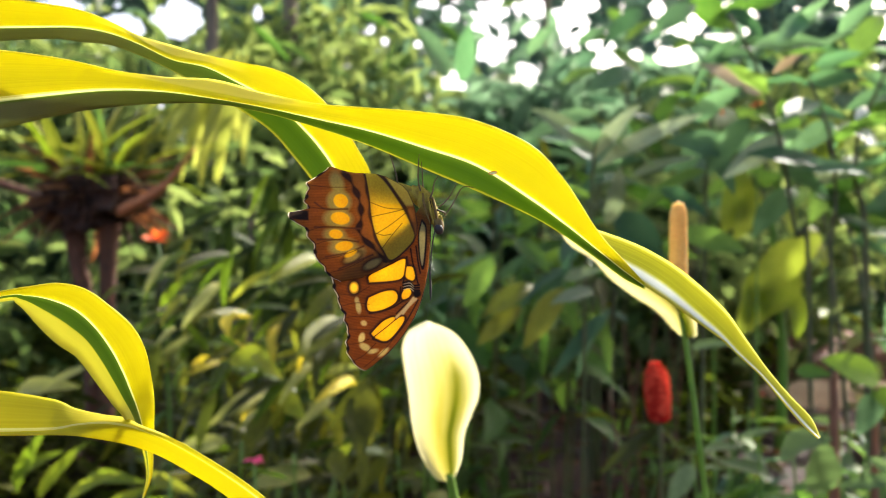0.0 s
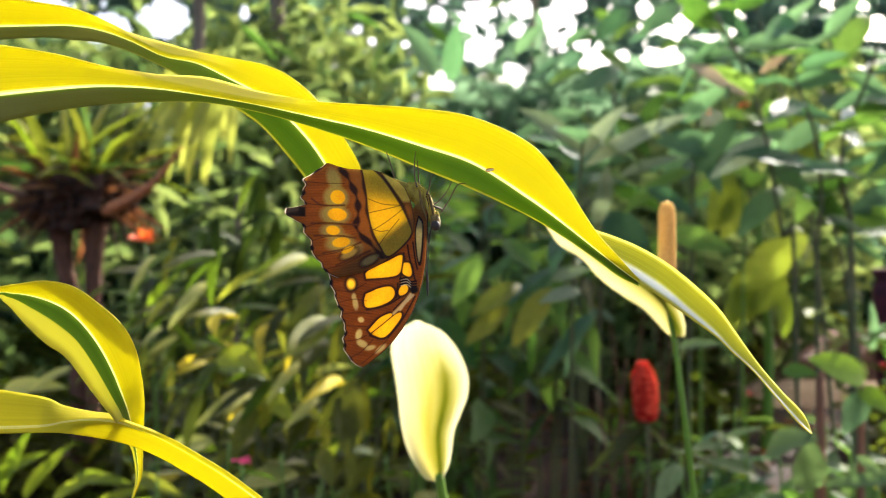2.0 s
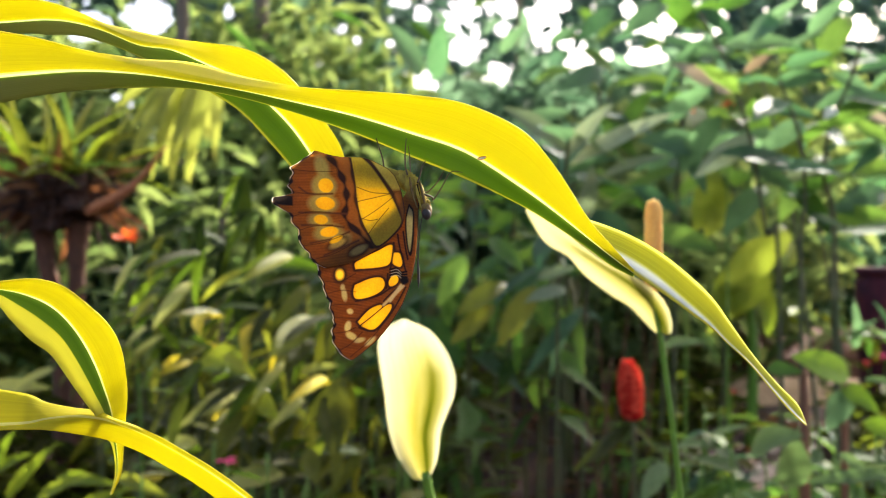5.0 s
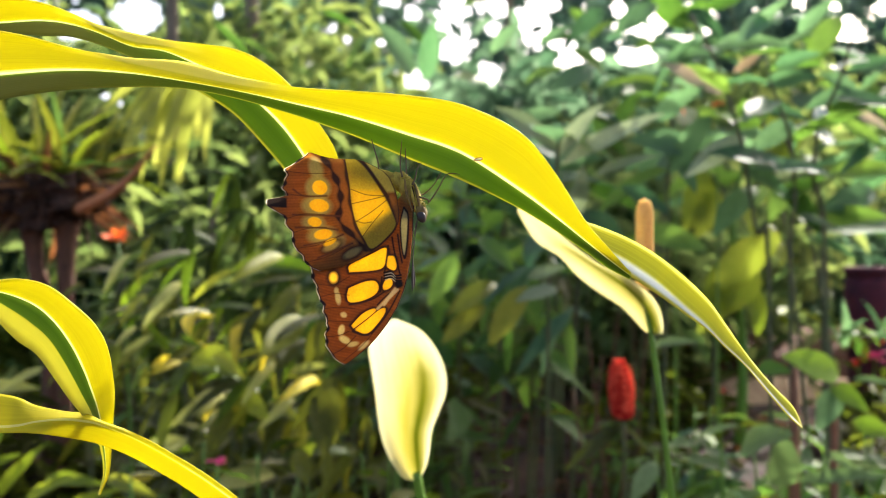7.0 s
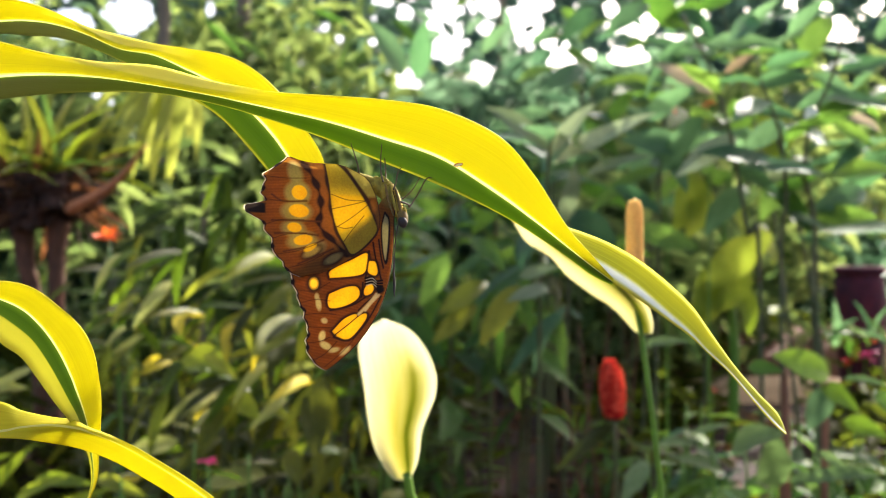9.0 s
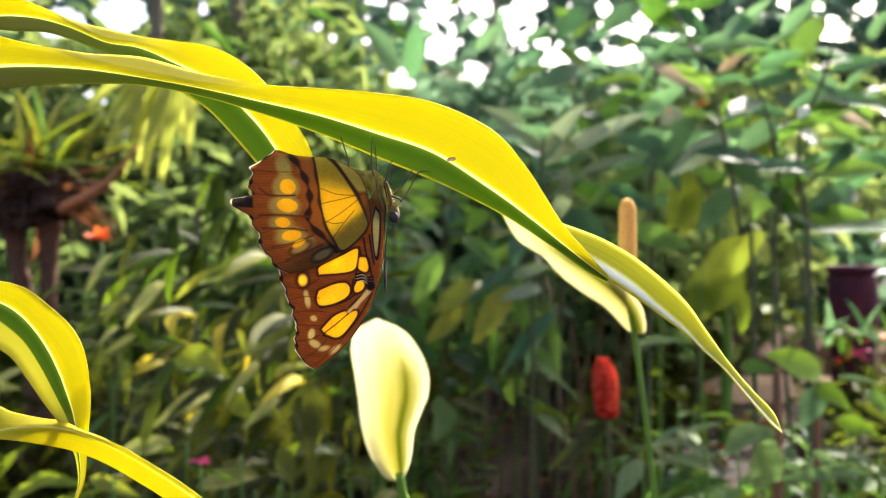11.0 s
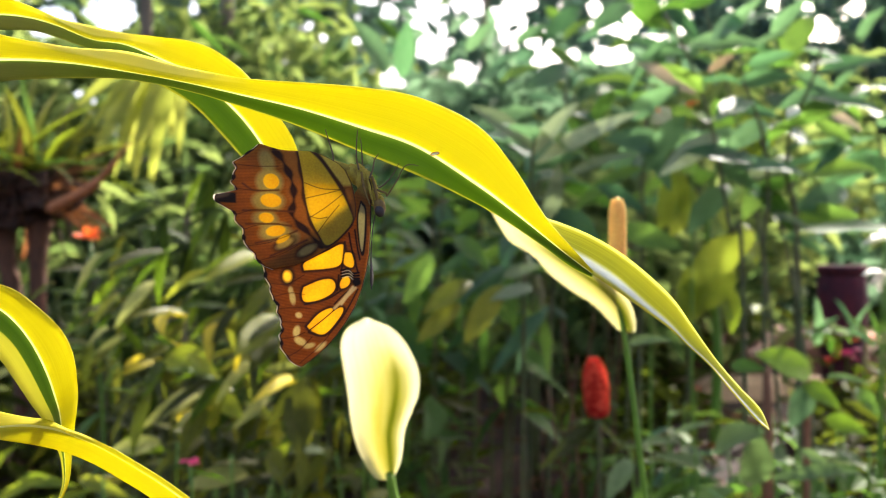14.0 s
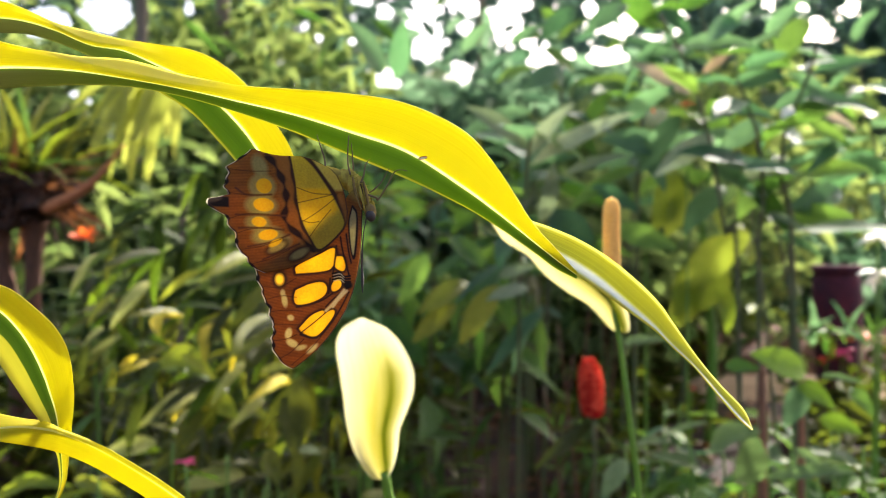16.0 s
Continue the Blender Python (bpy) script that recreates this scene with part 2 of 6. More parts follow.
M_OLIVE = leaf_material("olive_leaf", (0.024, 0.032, 0.004), (0.080, 0.086, 0.011), (0.065, 0.082, 0.004), (0.22, 0.23, 0.018), share=0.34, rough=0.40, gloss=0.16)
M_GREEN = leaf_material("green_leaf", (0.03, 0.075, 0.018), (0.08, 0.15, 0.04), (0.09, 0.22, 0.025), (0.26, 0.44, 0.06), share=0.45, rough=0.45, gloss=0.12)
M_BANK = leaf_material("bank_leaf", (0.022, 0.044, 0.006), (0.062, 0.098, 0.013), (0.075, 0.16, 0.006), (0.24, 0.36, 0.018), share=0.42, rough=0.45, gloss=0.10)
# near-black green: shade between the bank's leaves, put into leaf colour
M_SHADEGAP = leaf_material("shade_gap_leaf", (0.016, 0.028, 0.005), (0.036, 0.058, 0.010), (0.04, 0.08, 0.005), (0.10, 0.16, 0.01), share=0.08, rough=0.55, gloss=0.04)
# extra blue in the waxy and fresh leaves stands for haze
M_WAXY = leaf_material("waxy_leaf", (0.045, 0.10, 0.06), (0.09, 0.165, 0.105), (0.075, 0.19, 0.06), (0.18, 0.33, 0.13), share=0.5, rough=0.5, gloss=0.09)
M_LIME = leaf_material("lime_leaf", (0.11, 0.17, 0.018), (0.24, 0.28, 0.03), (0.16, 0.25, 0.010), (0.36, 0.42, 0.025), share=0.45)
M_FRESH = leaf_material("fresh_leaf", (0.07, 0.14, 0.05), (0.12, 0.21, 0.08), (0.09, 0.22, 0.08), (0.20, 0.36, 0.15), share=0.5)
M_YOUNG = leaf_material("young_leaf", (0.07, 0.15, 0.015), (0.15, 0.25, 0.025), (0.12, 0.26, 0.012), (0.28, 0.44, 0.03), share=0.45)
M_GREY = leaf_material("greyish_leaf", (0.10, 0.11, 0.015), (0.20, 0.195, 0.032), (0.13, 0.17, 0.012), (0.34, 0.35, 0.03), rough=0.42, gloss=0.12)
# pale colour stands in for the light caught on upper leaf faces
M_SHEEN = leaf_material("painted_sheen_leaf", (0.27, 0.28, 0.07), (0.42, 0.42, 0.13), (0.30, 0.33, 0.05), (0.54, 0.56, 0.13), share=0.5, rough=0.45, gloss=0.14)
M_SPRIG = leaf_material("yellow_green_leaf", (0.20, 0.22, 0.03), (0.30, 0.31, 0.045), (0.28, 0.32, 0.02), (0.50, 0.52, 0.04), share=0.5, gloss=0.2)
M_PALE = leaf_material("pale_underleaf", (0.07, 0.11, 0.05), (0.14, 0.19, 0.085), (0.10, 0.20, 0.05), (0.23, 0.34, 0.10), rough=0.5, gloss=0.08)
M_SILVER = leaf_material("silvery_underleaf", (0.19, 0.23, 0.13), (0.30, 0.34, 0.21), (0.16, 0.22, 0.09), (0.28, 0.34, 0.17), share=0.4, gloss=0.08)
M_YELLOW = leaf_material("yellowed_leaf", (0.46, 0.38, 0.03), (0.6, 0.49, 0.05), (0.58, 0.46, 0.02), (0.78, 0.62, 0.03), share=0.5)
# haze is put into the far foliage and crowns as lighter, bluer colour
M_FAR = leaf_material("far_foliage", (0.04, 0.078, 0.035), (0.09, 0.15, 0.075), (0.07, 0.16, 0.08), (0.22, 0.36, 0.20), joined=True, rough=0.55, share=0.5)
M_FARHAZE = leaf_material("hazed_distant_crowns", (0.05, 0.085, 0.075), (0.09, 0.145, 0.12), (0.055, 0.12, 0.075), (0.13, 0.23, 0.14), joined=True, rough=0.6, share=0.4)
# brighter lime copy of the far foliage, with sunlight put into its colour
M_FARLIME = leaf_material("far_foliage_painted_sunlit", (0.05, 0.085, 0.03), (0.17, 0.20, 0.075), (0.10, 0.18, 0.045), (0.38, 0.47, 0.12), joined=True, rough=0.55, share=0.5, gloss=0.06)
M_FROND = leaf_material("hanging_frond", (0.22, 0.24, 0.06), (0.31, 0.32, 0.09), (0.32, 0.36, 0.05), (0.48, 0.50, 0.08), share=0.55)
M_DRY = leaf_material("withered_leaf", (0.34, 0.27, 0.19), (0.5, 0.42, 0.3), (0.3, 0.22, 0.12), (0.5, 0.4, 0.25))
M_CREAM = leaf_material("bleached_leaf", (0.6, 0.6, 0.5), (0.75, 0.74, 0.6), (0.6, 0.6, 0.4), (0.7, 0.7, 0.5))
M_COVER = leaf_material("ground_cover", (0.02, 0.022, 0.004), (0.055, 0.055, 0.009), (0.06, 0.10, 0.006), (0.18, 0.23, 0.018), joined=True, rough=0.6, share=0.35, gloss=0.05)
M_LITTER = leaf_material("fallen_leaf", (0.04, 0.02, 0.01), (0.12, 0.055, 0.024), (0.06, 0.03, 0.01), (0.15, 0.07, 0.02), joined=True, rough=0.7, share=0.2)
M_BARK = rough_material("bark", [(0.3, (0.10, 0.075, 0.05)), (0.7, (0.26, 0.20, 0.14))], 10, stretch=(1, 1, 0.25))
M_ROOT = rough_material("fibrous_root", [(0.3, (0.02, 0.010, 0.008)), (0.7, (0.10, 0.038, 0.018))], 40, relief=0.8)
M_SOIL = rough_material("soil_and_litter", [(0.25, (0.014, 0.005, 0.0015)), (0.55, (0.034, 0.012, 0.003)), (0.8, (0.075, 0.028, 0.008))], 9.0, relief=0.7, dist=0.02)
M_PATH = rough_material("pale_path", [(0.3, (0.42, 0.27, 0.14)), (0.7, (0.58, 0.39, 0.22))], 5.0)


# ---- builders ----
def rise(x, y):
    """The lie of the land: a bank that climbs beyond the nearer plants."""
    t = min(1.0, max(0.0, (y - 1.5) / 1.3))
    return 0.42 * t * t * (3 - 2 * t)


def spot(a, b, d):
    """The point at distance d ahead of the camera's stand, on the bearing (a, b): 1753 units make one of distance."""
    return Vector(((a - 784) * d / 1753, d, EYE - (b - 441) * d / 1753))


def mesh_from(name, verts, faces, mat, uvs=None, smooth=True):
    me = bpy.data.meshes.new(name)
    me.from_pydata([tuple(v) for v in verts], [], faces)
    if uvs is not None:
        layer = me.uv_layers.new(name="UVMap")
        idx = np.zeros(len(me.loops), dtype=np.int32)
        me.loops.foreach_get("vertex_index", idx)
        layer.data.foreach_set("uv", np.asarray(uvs, dtype=np.float32)[idx].ravel())
    if smooth:
        me.polygons.foreach_set("use_smooth", [True] * len(me.polygons))
    if mat:
        me.materials.append(mat)
    me.update()
    return me


def place(name, me, parent=None, m=None, label=""):
    ob = new(name, me)
    ob.parent = parent
    if m is not None:
        ob.matrix_basis = m
    return tagged(ob, label) if label else ob


def thing(name, at, label, category, group="", kind=""):
    ob = new(name)
    ob.empty_display_size = 0.02
    ob.location = at
    return tagged(ob, label, category, group, kind)


def grid_faces(rows, cols, closed=False):
    out = []
    for i in range(rows - 1):
        for j in range(cols if closed else cols - 1):
            k = (j + 1) % cols
            out.append((i * cols + j, i * cols + k, (i + 1) * cols + k, (i + 1) * cols + j))
    return out


def spline(points, n):
    """n points along a Catmull-Rom curve through the given ones (any dimension)."""
    p = np.asarray(points, dtype=float)
    p = np.vstack([2 * p[0] - p[1], p, 2 * p[-1] - p[-2]])
    s = np.linspace(0, len(p) - 3 - 1e-9, n)
    i = s.astype(int)
    t = (s - i)[:, None]
    a, b, c, d = p[i], p[i + 1], p[i + 2], p[i + 3]
    return 0.5 * (2 * b + (c - a) * t + (2 * a - 5 * b + 4 * c - d) * t ** 2 + (3 * b - a - 3 * c + d) * t ** 3)


def tube(points, radii, n=24, sides=8):
    """Vertices and faces of a round rod with tapering radius along a curve."""
    c = spline(points, n)
    r = np.interp(np.linspace(0, 1, n), np.linspace(0, 1, len(radii)), radii)
    tang = np.gradient(c, axis=0)
    tang /= np.linalg.norm(tang, axis=1)[:, None] + 1e-12
    ref = np.array((0.31, 0.17, 0.93)) if abs(tang[0][2]) < 0.8 else np.array((0.93, 0.2, 0.1))
    verts = []
    for p, t, rr in zip(c, tang, r):
        u = np.cross(t, ref)
        u /= np.linalg.norm(u)
        w = np.cross(t, u)
        for k in range(sides):
            a = 2 * math.pi * k / sides
            verts.append(p + rr * (math.cos(a) * u + math.sin(a) * w))
    faces = grid_faces(n, sides, True)
    faces += [tuple(range(sides))[::-1], tuple((n - 1) * sides + k for k in range(sides))]
    return verts, faces


def rod(name, points, radii, mat, parent, label="", n=24, sides=8):
    v, f = tube(points, radii, n, sides)
    return place(name, mesh_from(name, v, f, mat), parent, None, label)


def lathe(profile, sides=20):
    verts, faces = [], grid_faces(len(profile), sides, True)
    for r, z in profile:
        verts += [(r * math.cos(2 * math.pi * k / sides), r * math.sin(2 * math.pi * k / sides), z) for k in range(sides)]
    return verts, faces


def blade(curves, across, n=90, steps=4, thick=0.0004):
    """A blade spanned between lengthwise curves; across gives each curve's u. Two skins with a rim."""
    cs = [spline(c, n) for c in curves]
    u, cols = [], []
    for k in range(len(cs) - 1):
        for s in range(steps):
            f = s / steps
            cols.append(cs[k] * (1 - f) + cs[k + 1] * f)
            u.append(across[k] * (1 - f) + across[k + 1] * f)
    cols.append(cs[-1])
    u.append(across[-1])
    g = np.stack(cols, 1)
    for _ in range(2):
        g[:, 1:-1] = (g[:, :-2] + 2 * g[:, 1:-1] + g[:, 2:]) / 4
    m = g.shape[1]
    du, dv = np.gradient(g, axis=1), np.gradient(g, axis=0)
    nrm = np.cross(du, dv)
    nrm /= np.linalg.norm(nrm, axis=2)[:, :, None] + 1e-12
    verts = g.reshape(-1, 3)
    back = (g + nrm * thick).reshape(-1, 3)
    uv = np.stack([np.tile(u, n), np.repeat(np.linspace(0, 1, n), m)], 1)
    f0 = grid_faces(n, m)
    off = n * m
    faces = [q[::-1] for q in f0] + [tuple(i + off for i in q) for q in f0]
    for i in range(n - 1):
        for j in (0, m - 1):
            a, b = i * m + j, (i + 1) * m + j
            faces.append((a, b, b + off, a + off) if j else (b, a, a + off, b + off))
    return np.vstack([verts, back]), faces, np.vstack([uv, uv])


def leaf_mesh(name, width, mat, droop=0.18, fold=0.25, belly=0.45, wave=0.0, n=9):
    """A leaf of length 1 along y with its upper side to z: folded along the midrib, drooping to the tip."""
    verts, uv = [], []
    for i in range(n):
        t = i / (n - 1)
        w = width * 0.5 * (math.sin(math.pi * t ** (math.log(0.5) / math.log(belly))) ** 0.8 if 0 < t < 1 else 0.02)
        z = 0.10 * t - (droop + 0.1) * t * t
        for s in (-1, -0.5, 0, 0.5, 1):
            verts.append((s * w, t, z + abs(s) * w * fold + wave * w * math.sin(9 * t + s)))
            uv.append((0.5 + s / 2, t))
    return mesh_from(name, verts, grid_faces(n, 5), mat, uv)


def leaf_pose(base, way, up, length, roll=0.0):
    """The pose of a leaf from its base along way, upper side towards up, turned by roll about its length."""
    y = Vector(way).normalized()
    x = y.cross(Vector(up)).normalized()
    z = x.cross(y)
    m = Matrix((x, y, z)).transposed().to_4x4()
    return Matrix.Translation(base) @ m @ Matrix.Rotation(roll, 4, "Y") @ Matrix.Diagonal((length, length, length, 1))


# ---- the variegated dracaena, its leaves reaching into the view ----
CANE = Vector((-0.205, 0.285, 0.0))
dracaena = thing("dracaena_plant", CANE, "dracaena with arching yellow and green striped leaves", "plant")
rod("stem", [(0, 0, 0), (0.006, 0.004, 0.35), (-0.004, 0, 0.7), (0.0, -0.006, 1.06)], [0.013, 0.011, 0.010, 0.006], M_CANE, dracaena, "ringed brown cane", 40, 10)


def strap_leaf(name, origin, curves, across, label, n=110, extra=None, mat=None, steps=4):
    """A leaf whose mesh lies round origin; extra: a second stretch of blade beyond the twist."""
    v, f, uv = blade([[p - origin for p in c] for c in curves], across, n, steps)
    if extra:
        v2, f2, uv2 = blade([[p - origin for p in c] for c in extra[0]], extra[1], 70)
        f = list(f) + [tuple(i + len(v) for i in q) for q in f2]
        v, uv = np.vstack([v, v2]), np.vstack([uv, uv2])
    me = mesh_from(name, v, f, mat or M_VARI, uv)
    if extra:
        me.materials.append(M_UPPER)
        me.polygons.foreach_set("material_index", [0] * (len(f) - len(f2)) + [1] * len(f2))
    ob = place(name, me, dracaena, None, label)
    ob.location = origin - CANE
    return ob


# bearing across; heights of far edge, crease, midrib, near edge; distance; setback of the far edge
FRONT = [(-560, 200, 205, 212, 220, 0.250, 0.0), (-420, 92, 130, 190, 245, 0.254, -0.004), (-300, 45, 75, 170, 232, 0.258, -0.008), (-150, 42, 70, 152, 205, 0.261, -0.008), (0, 63, 76, 136, 174, 0.264, -0.006), (100, 88, 93, 128, 161, 0.266, -0.002),
         (200, 107, 115, 131, 156, 0.269, 0.0008), (300, 114, 138, 145, 158, 0.271, 0.0018), (400, 141, 157, 163, 177, 0.273, 0.0014), (500, 158, 166, 187, 206, 0.275, -0.001)]
FRONT += [(600, 165, 178, 211, 241, 0.278, -0.006), (700, 173, 196, 243, 283, 0.280, -0.008), (800, 190, 222, 279, 325, 0.282, -0.008), (900, 237, 275, 345, 372, 0.285, -0.007), (960, 303, 340, 387, 408, 0.2865, -0.005),
          (1020, 397, 412, 432, 450, 0.288, -0.003), (1062, 446, 453, 465, 481, 0.289, -0.001), (1100, 489, 490, 492, 500, 0.290, 0.0)]
TWIST_TOP = [(985, 388), (1050, 409), (1100, 430), (1150, 460), (1200, 500), (1240, 540), (1268, 580), (1310, 640), (1350, 688), (1388, 728), (1404, 765)]
TWIST_MID = [(1040, 440), (1065, 455), (1095, 472), (1140, 503), (1190, 548), (1230, 583), (1262, 617), (1303, 654.5), (1347, 704), (1381, 742), (1404, 765.7)]
TWIST_LOW = [(1050, 454), (1085, 486), (1110, 503), (1150, 530), (1200, 566), (1237, 593), (1267, 622), (1305, 657), (1347, 707), (1380, 745), (1404, 766)]
TWIST_D = np.linspace(0.2905, 0.300, 11)
O_FRONT = spot(500, 190, 0.275)


def lean_back(r, half):
    """How far the near half of the blade reaches back, so that it keeps its width where it is seen edge-on."""
    h = (r[4] - r[3]) * r[5] / 1753
    return max(0.003, math.sqrt(max(0.0, half * half - h * h)) * min(1.0, max(0.0, (1080 - r[0]) / 200)))


leaf_front = strap_leaf(
    "leaf", O_FRONT,
    [[spot(r[0], r[1], r[5] + r[6] * (1.9 if r[6] > 0 else 1)) for r in FRONT], [spot(r[0], r[2], r[5] + min(r[6], 0) * 0.6) for r in FRONT],
     [spot(r[0], r[3], r[5]) for r in FRONT], [spot(r[0], r[4], r[5] + lean_back(r, 0.0080)) for r in FRONT]],
    (0.0, 0.2, 0.52, 1.0), "arching leaf lit through yellow with green half, a small hole at the midrib", 150,
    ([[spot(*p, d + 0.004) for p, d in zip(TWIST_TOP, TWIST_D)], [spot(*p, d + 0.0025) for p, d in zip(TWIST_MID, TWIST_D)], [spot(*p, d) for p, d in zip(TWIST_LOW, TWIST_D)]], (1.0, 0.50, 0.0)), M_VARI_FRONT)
# the torn spot beside the midrib: a pale scar with a browned rim
ring = [Vector((0.0012 * math.cos(t), -0.0002, 0.0004 * math.sin(t) + 0.0002 * math.cos(t))) for t in np.linspace(0, 2 * math.pi, 13)]
hole = place("torn_hole", mesh_from("torn_hole", *tube(ring, [0.0001, 0.00014, 0.0001], 30, 6), M_RUST), leaf_front, None, "browned rim of a torn spot")
hole.location = spot(829, 288, 0.2785) - O_FRONT
scar = place("scar", mesh_from("scar", [(0, -0.0001, 0)] + [p for p in ring[:-1]], [(0, k + 1, (k + 1) % 12 + 1) for k in range(12)], M_WHITE), leaf_front, None, "pale scar in the blade")
scar.location = hole.location

BACK = [(-640, 190, 192, 196, 204, 0.285, 0.0), (-450, 60, 80, 120, 160, 0.300, -0.006), (-300, 2, 30, 75, 108, 0.312, -0.010), (-150, -18, 10, 48, 75, 0.319, -0.010), (0, -6, 12, 37, 59, 0.321, -0.008), (60, 4, 18, 34, 62, 0.320, -0.005),
        (110, 22, 30, 41, 64, 0.318, -0.001), (160, 46, 52, 56, 78, 0.316, 0.0008), (220, 61, 78, 81, 103, 0.315, 0.0018), (280, 75, 87, 90, 134, 0.314, 0.0012)]
BACK += [(340, 82, 98, 118, 166, 0.312, 0.0), (400, 91, 112, 150, 205, 0.314, -0.005), (450, 113, 145, 190, 258, 0.316, -0.006), (500, 155, 190, 245, 318, 0.318, -0.006), (550, 222, 262, 325, 380, 0.320, -0.005), (585, 288, 330, 385, 430, 0.322, -0.003), (600, 400, 425, 450, 470, 0.324, 0.0)]
O_BACK = spot(300, 110, 0.31)
leaf_back = strap_leaf(
    "leaf", O_BACK,
    [[spot(r[0], r[1], r[5] + r[6] * (1.9 if r[6] > 0 else 1)) for r in BACK], [spot(r[0], r[2], r[5] + min(r[6], 0) * 0.6) for r in BACK],
     [spot(r[0], r[3], r[5]) for r in BACK], [spot(r[0], r[4], r[5] + 0.005) for r in BACK]],
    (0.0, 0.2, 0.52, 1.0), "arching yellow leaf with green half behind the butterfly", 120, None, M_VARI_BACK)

# low drooping leaf: points of outer edge, midrib and inner edge
LOW_OUT = [(-520, 620), (-300, 540), (-90, 508), (-30, 500), (20, 496), (70, 508), (115, 540), (155, 578), (178, 622), (188, 680), (190, 740), (187, 800), (183, 850), (168, 888)]
LOW_MID = [(-520, 626), (-300, 552), (-90, 516), (-40, 516), (10, 525), (55, 545), (90, 580), (118, 625), (138, 672), (153, 720), (165, 762), (175, 802), (178, 850), (166, 889)]
LOW_IN = [(-520, 634), (-300, 570), (-90, 528), (-55, 533), (-20, 572), (15, 607), (50, 632), (80, 672), (108, 712), (137, 750), (155, 785), (168, 805), (174, 850), (165, 890)]
LOW_D = [0.290, 0.276, 0.266, 0.265, 0.265, 0.266, 0.268, 0.271, 0.275, 0.284, 0.312, 0.318, 0.322, 0.325]
O_LOW = spot(0, 520, 0.29)
leaf_low = strap_leaf("leaf", O_LOW, [[spot(*p, d - 0.004) for p, d in zip(LOW_OUT, LOW_D)], [spot(*p, d + 0.001) for p, d in zip(LOW_MID, LOW_D)], [spot(*p, d + 0.002) for p, d in zip(LOW_IN, LOW_D)]],
                      (0.0, 0.52, 1.5), "drooping yellow leaf with a dark green stripe", 100)

# bottom leaf: far edge, rolled crest, near edge
BOT_FAR = [(-560, 800), (-300, 710), (-150, 690), (0, 707), (50, 726), (100, 737), (140, 742), (170, 756), (210, 770), (250, 787), (300, 816), (350, 847), (410, 892), (470, 945)]
BOT_CREST = [(-560, 805), (-300, 770), (-150, 772), (0, 767), (50, 757), (100, 751), (145, 754), (172, 761), (212, 776), (252, 796), (300, 824), (350, 856), (408, 898), (470, 946)]
BOT_NEAR = [(-560, 812), (-300, 785), (-150, 778), (0, 774), (48, 775), (97, 780), (145, 788), (190, 802), (230, 820), (268, 842), (305, 864), (345, 892), (390, 925), (468, 948)]
BOT_D = [0.274, 0.276, 0.278, 0.281, 0.282, 0.283, 0.284, 0.285, 0.286, 0.287, 0.288, 0.289, 0.291, 0.294]
BOT_SET = [0.0, 0.005, 0.006, 0.006, 0.0055, 0.0045, 0.003, 0.002, 0.001, 0.0, 0.0, 0.0, 0.0, 0.0]
O_BOT = spot(0, 760, 0.28)
leaf_bottom = strap_leaf("leaf", O_BOT, [[spot(*p, d + s) for p, d, s in zip(BOT_FAR, BOT_D, BOT_SET)], [spot(*p, d) for p, d in zip(BOT_CREST, BOT_D)], [spot(*p, d - 0.001 + 0.010 * min(1, max(0, (p[0] - 60) / 120))) for p, d in zip(BOT_NEAR, BOT_D)]],
                         (0.36, 0.488, 0.03), "curling yellow leaf with a pale inner face", 100, None, None, 10)


# ---- the butterfly ----
UNIT = 0.277 / 1753
O_FLY = spot(690, 330, 0.276)
butterfly = thing("butterfly", O_FLY, "brown butterfly with yellow wing spots hanging under a leaf, wings closed", "butterfly")


def fly(a, b, y=0.0):
    """A point of the butterfly, a to the right and b down in the wing plan, y metres behind its middle."""
    return Vector(((a - 690) * UNIT, y, -(b - 330) * UNIT))


def in_poly(x, y, poly):
    """Signed distance, negative inside, of points to a closed outline."""
    p = np.asarray(poly, float)
    q = np.roll(p, -1, 0)
    best, inside = np.full(x.shape, 1e9), np.zeros(x.shape, bool)
    for (x0, y0), (x1, y1) in zip(p, q):
        ex, ey = x1 - x0, y1 - y0
        t = np.clip(((x - x0) * ex + (y - y0) * ey) / (ex * ex + ey * ey + 1e-9), 0, 1)
        best = np.minimum(best, np.hypot(x - x0 - t * ex, y - y0 - t * ey))
        if y0 != y1:
            inside ^= ((y0 > y) != (y1 > y)) & (x < (x1 - x0) * (y - y0) / (y1 - y0) + x0)
    return np.where(inside, -best, best)


def rounded(poly, n=40):
    return spline(list(poly) + [poly[0]], n)[:-1]


def near_line(x, y, line):
    p = spline(line, 30)
    best = np.full(x.shape, 1e9)
    for (x0, y0), (x1, y1) in zip(p[:-1], p[1:]):
        ex, ey = x1 - x0, y1 - y0
        t = np.clip(((x - x0) * ex + (y - y0) * ey) / (ex * ex + ey * ey + 1e-9), 0, 1)
        best = np.minimum(best, np.hypot(x - x0 - t * ex, y - y0 - t * ey))
    return best


def oval(x, y, cx, cy, rx, ry, turn=0.0):
    c, s = math.cos(radians(turn)), math.sin(radians(turn))
    u, v = (x - cx) * c + (y - cy) * s, -(x - cx) * s + (y - cy) * c
    return (np.hypot(u / rx, v / ry) - 1) * min(rx, ry)


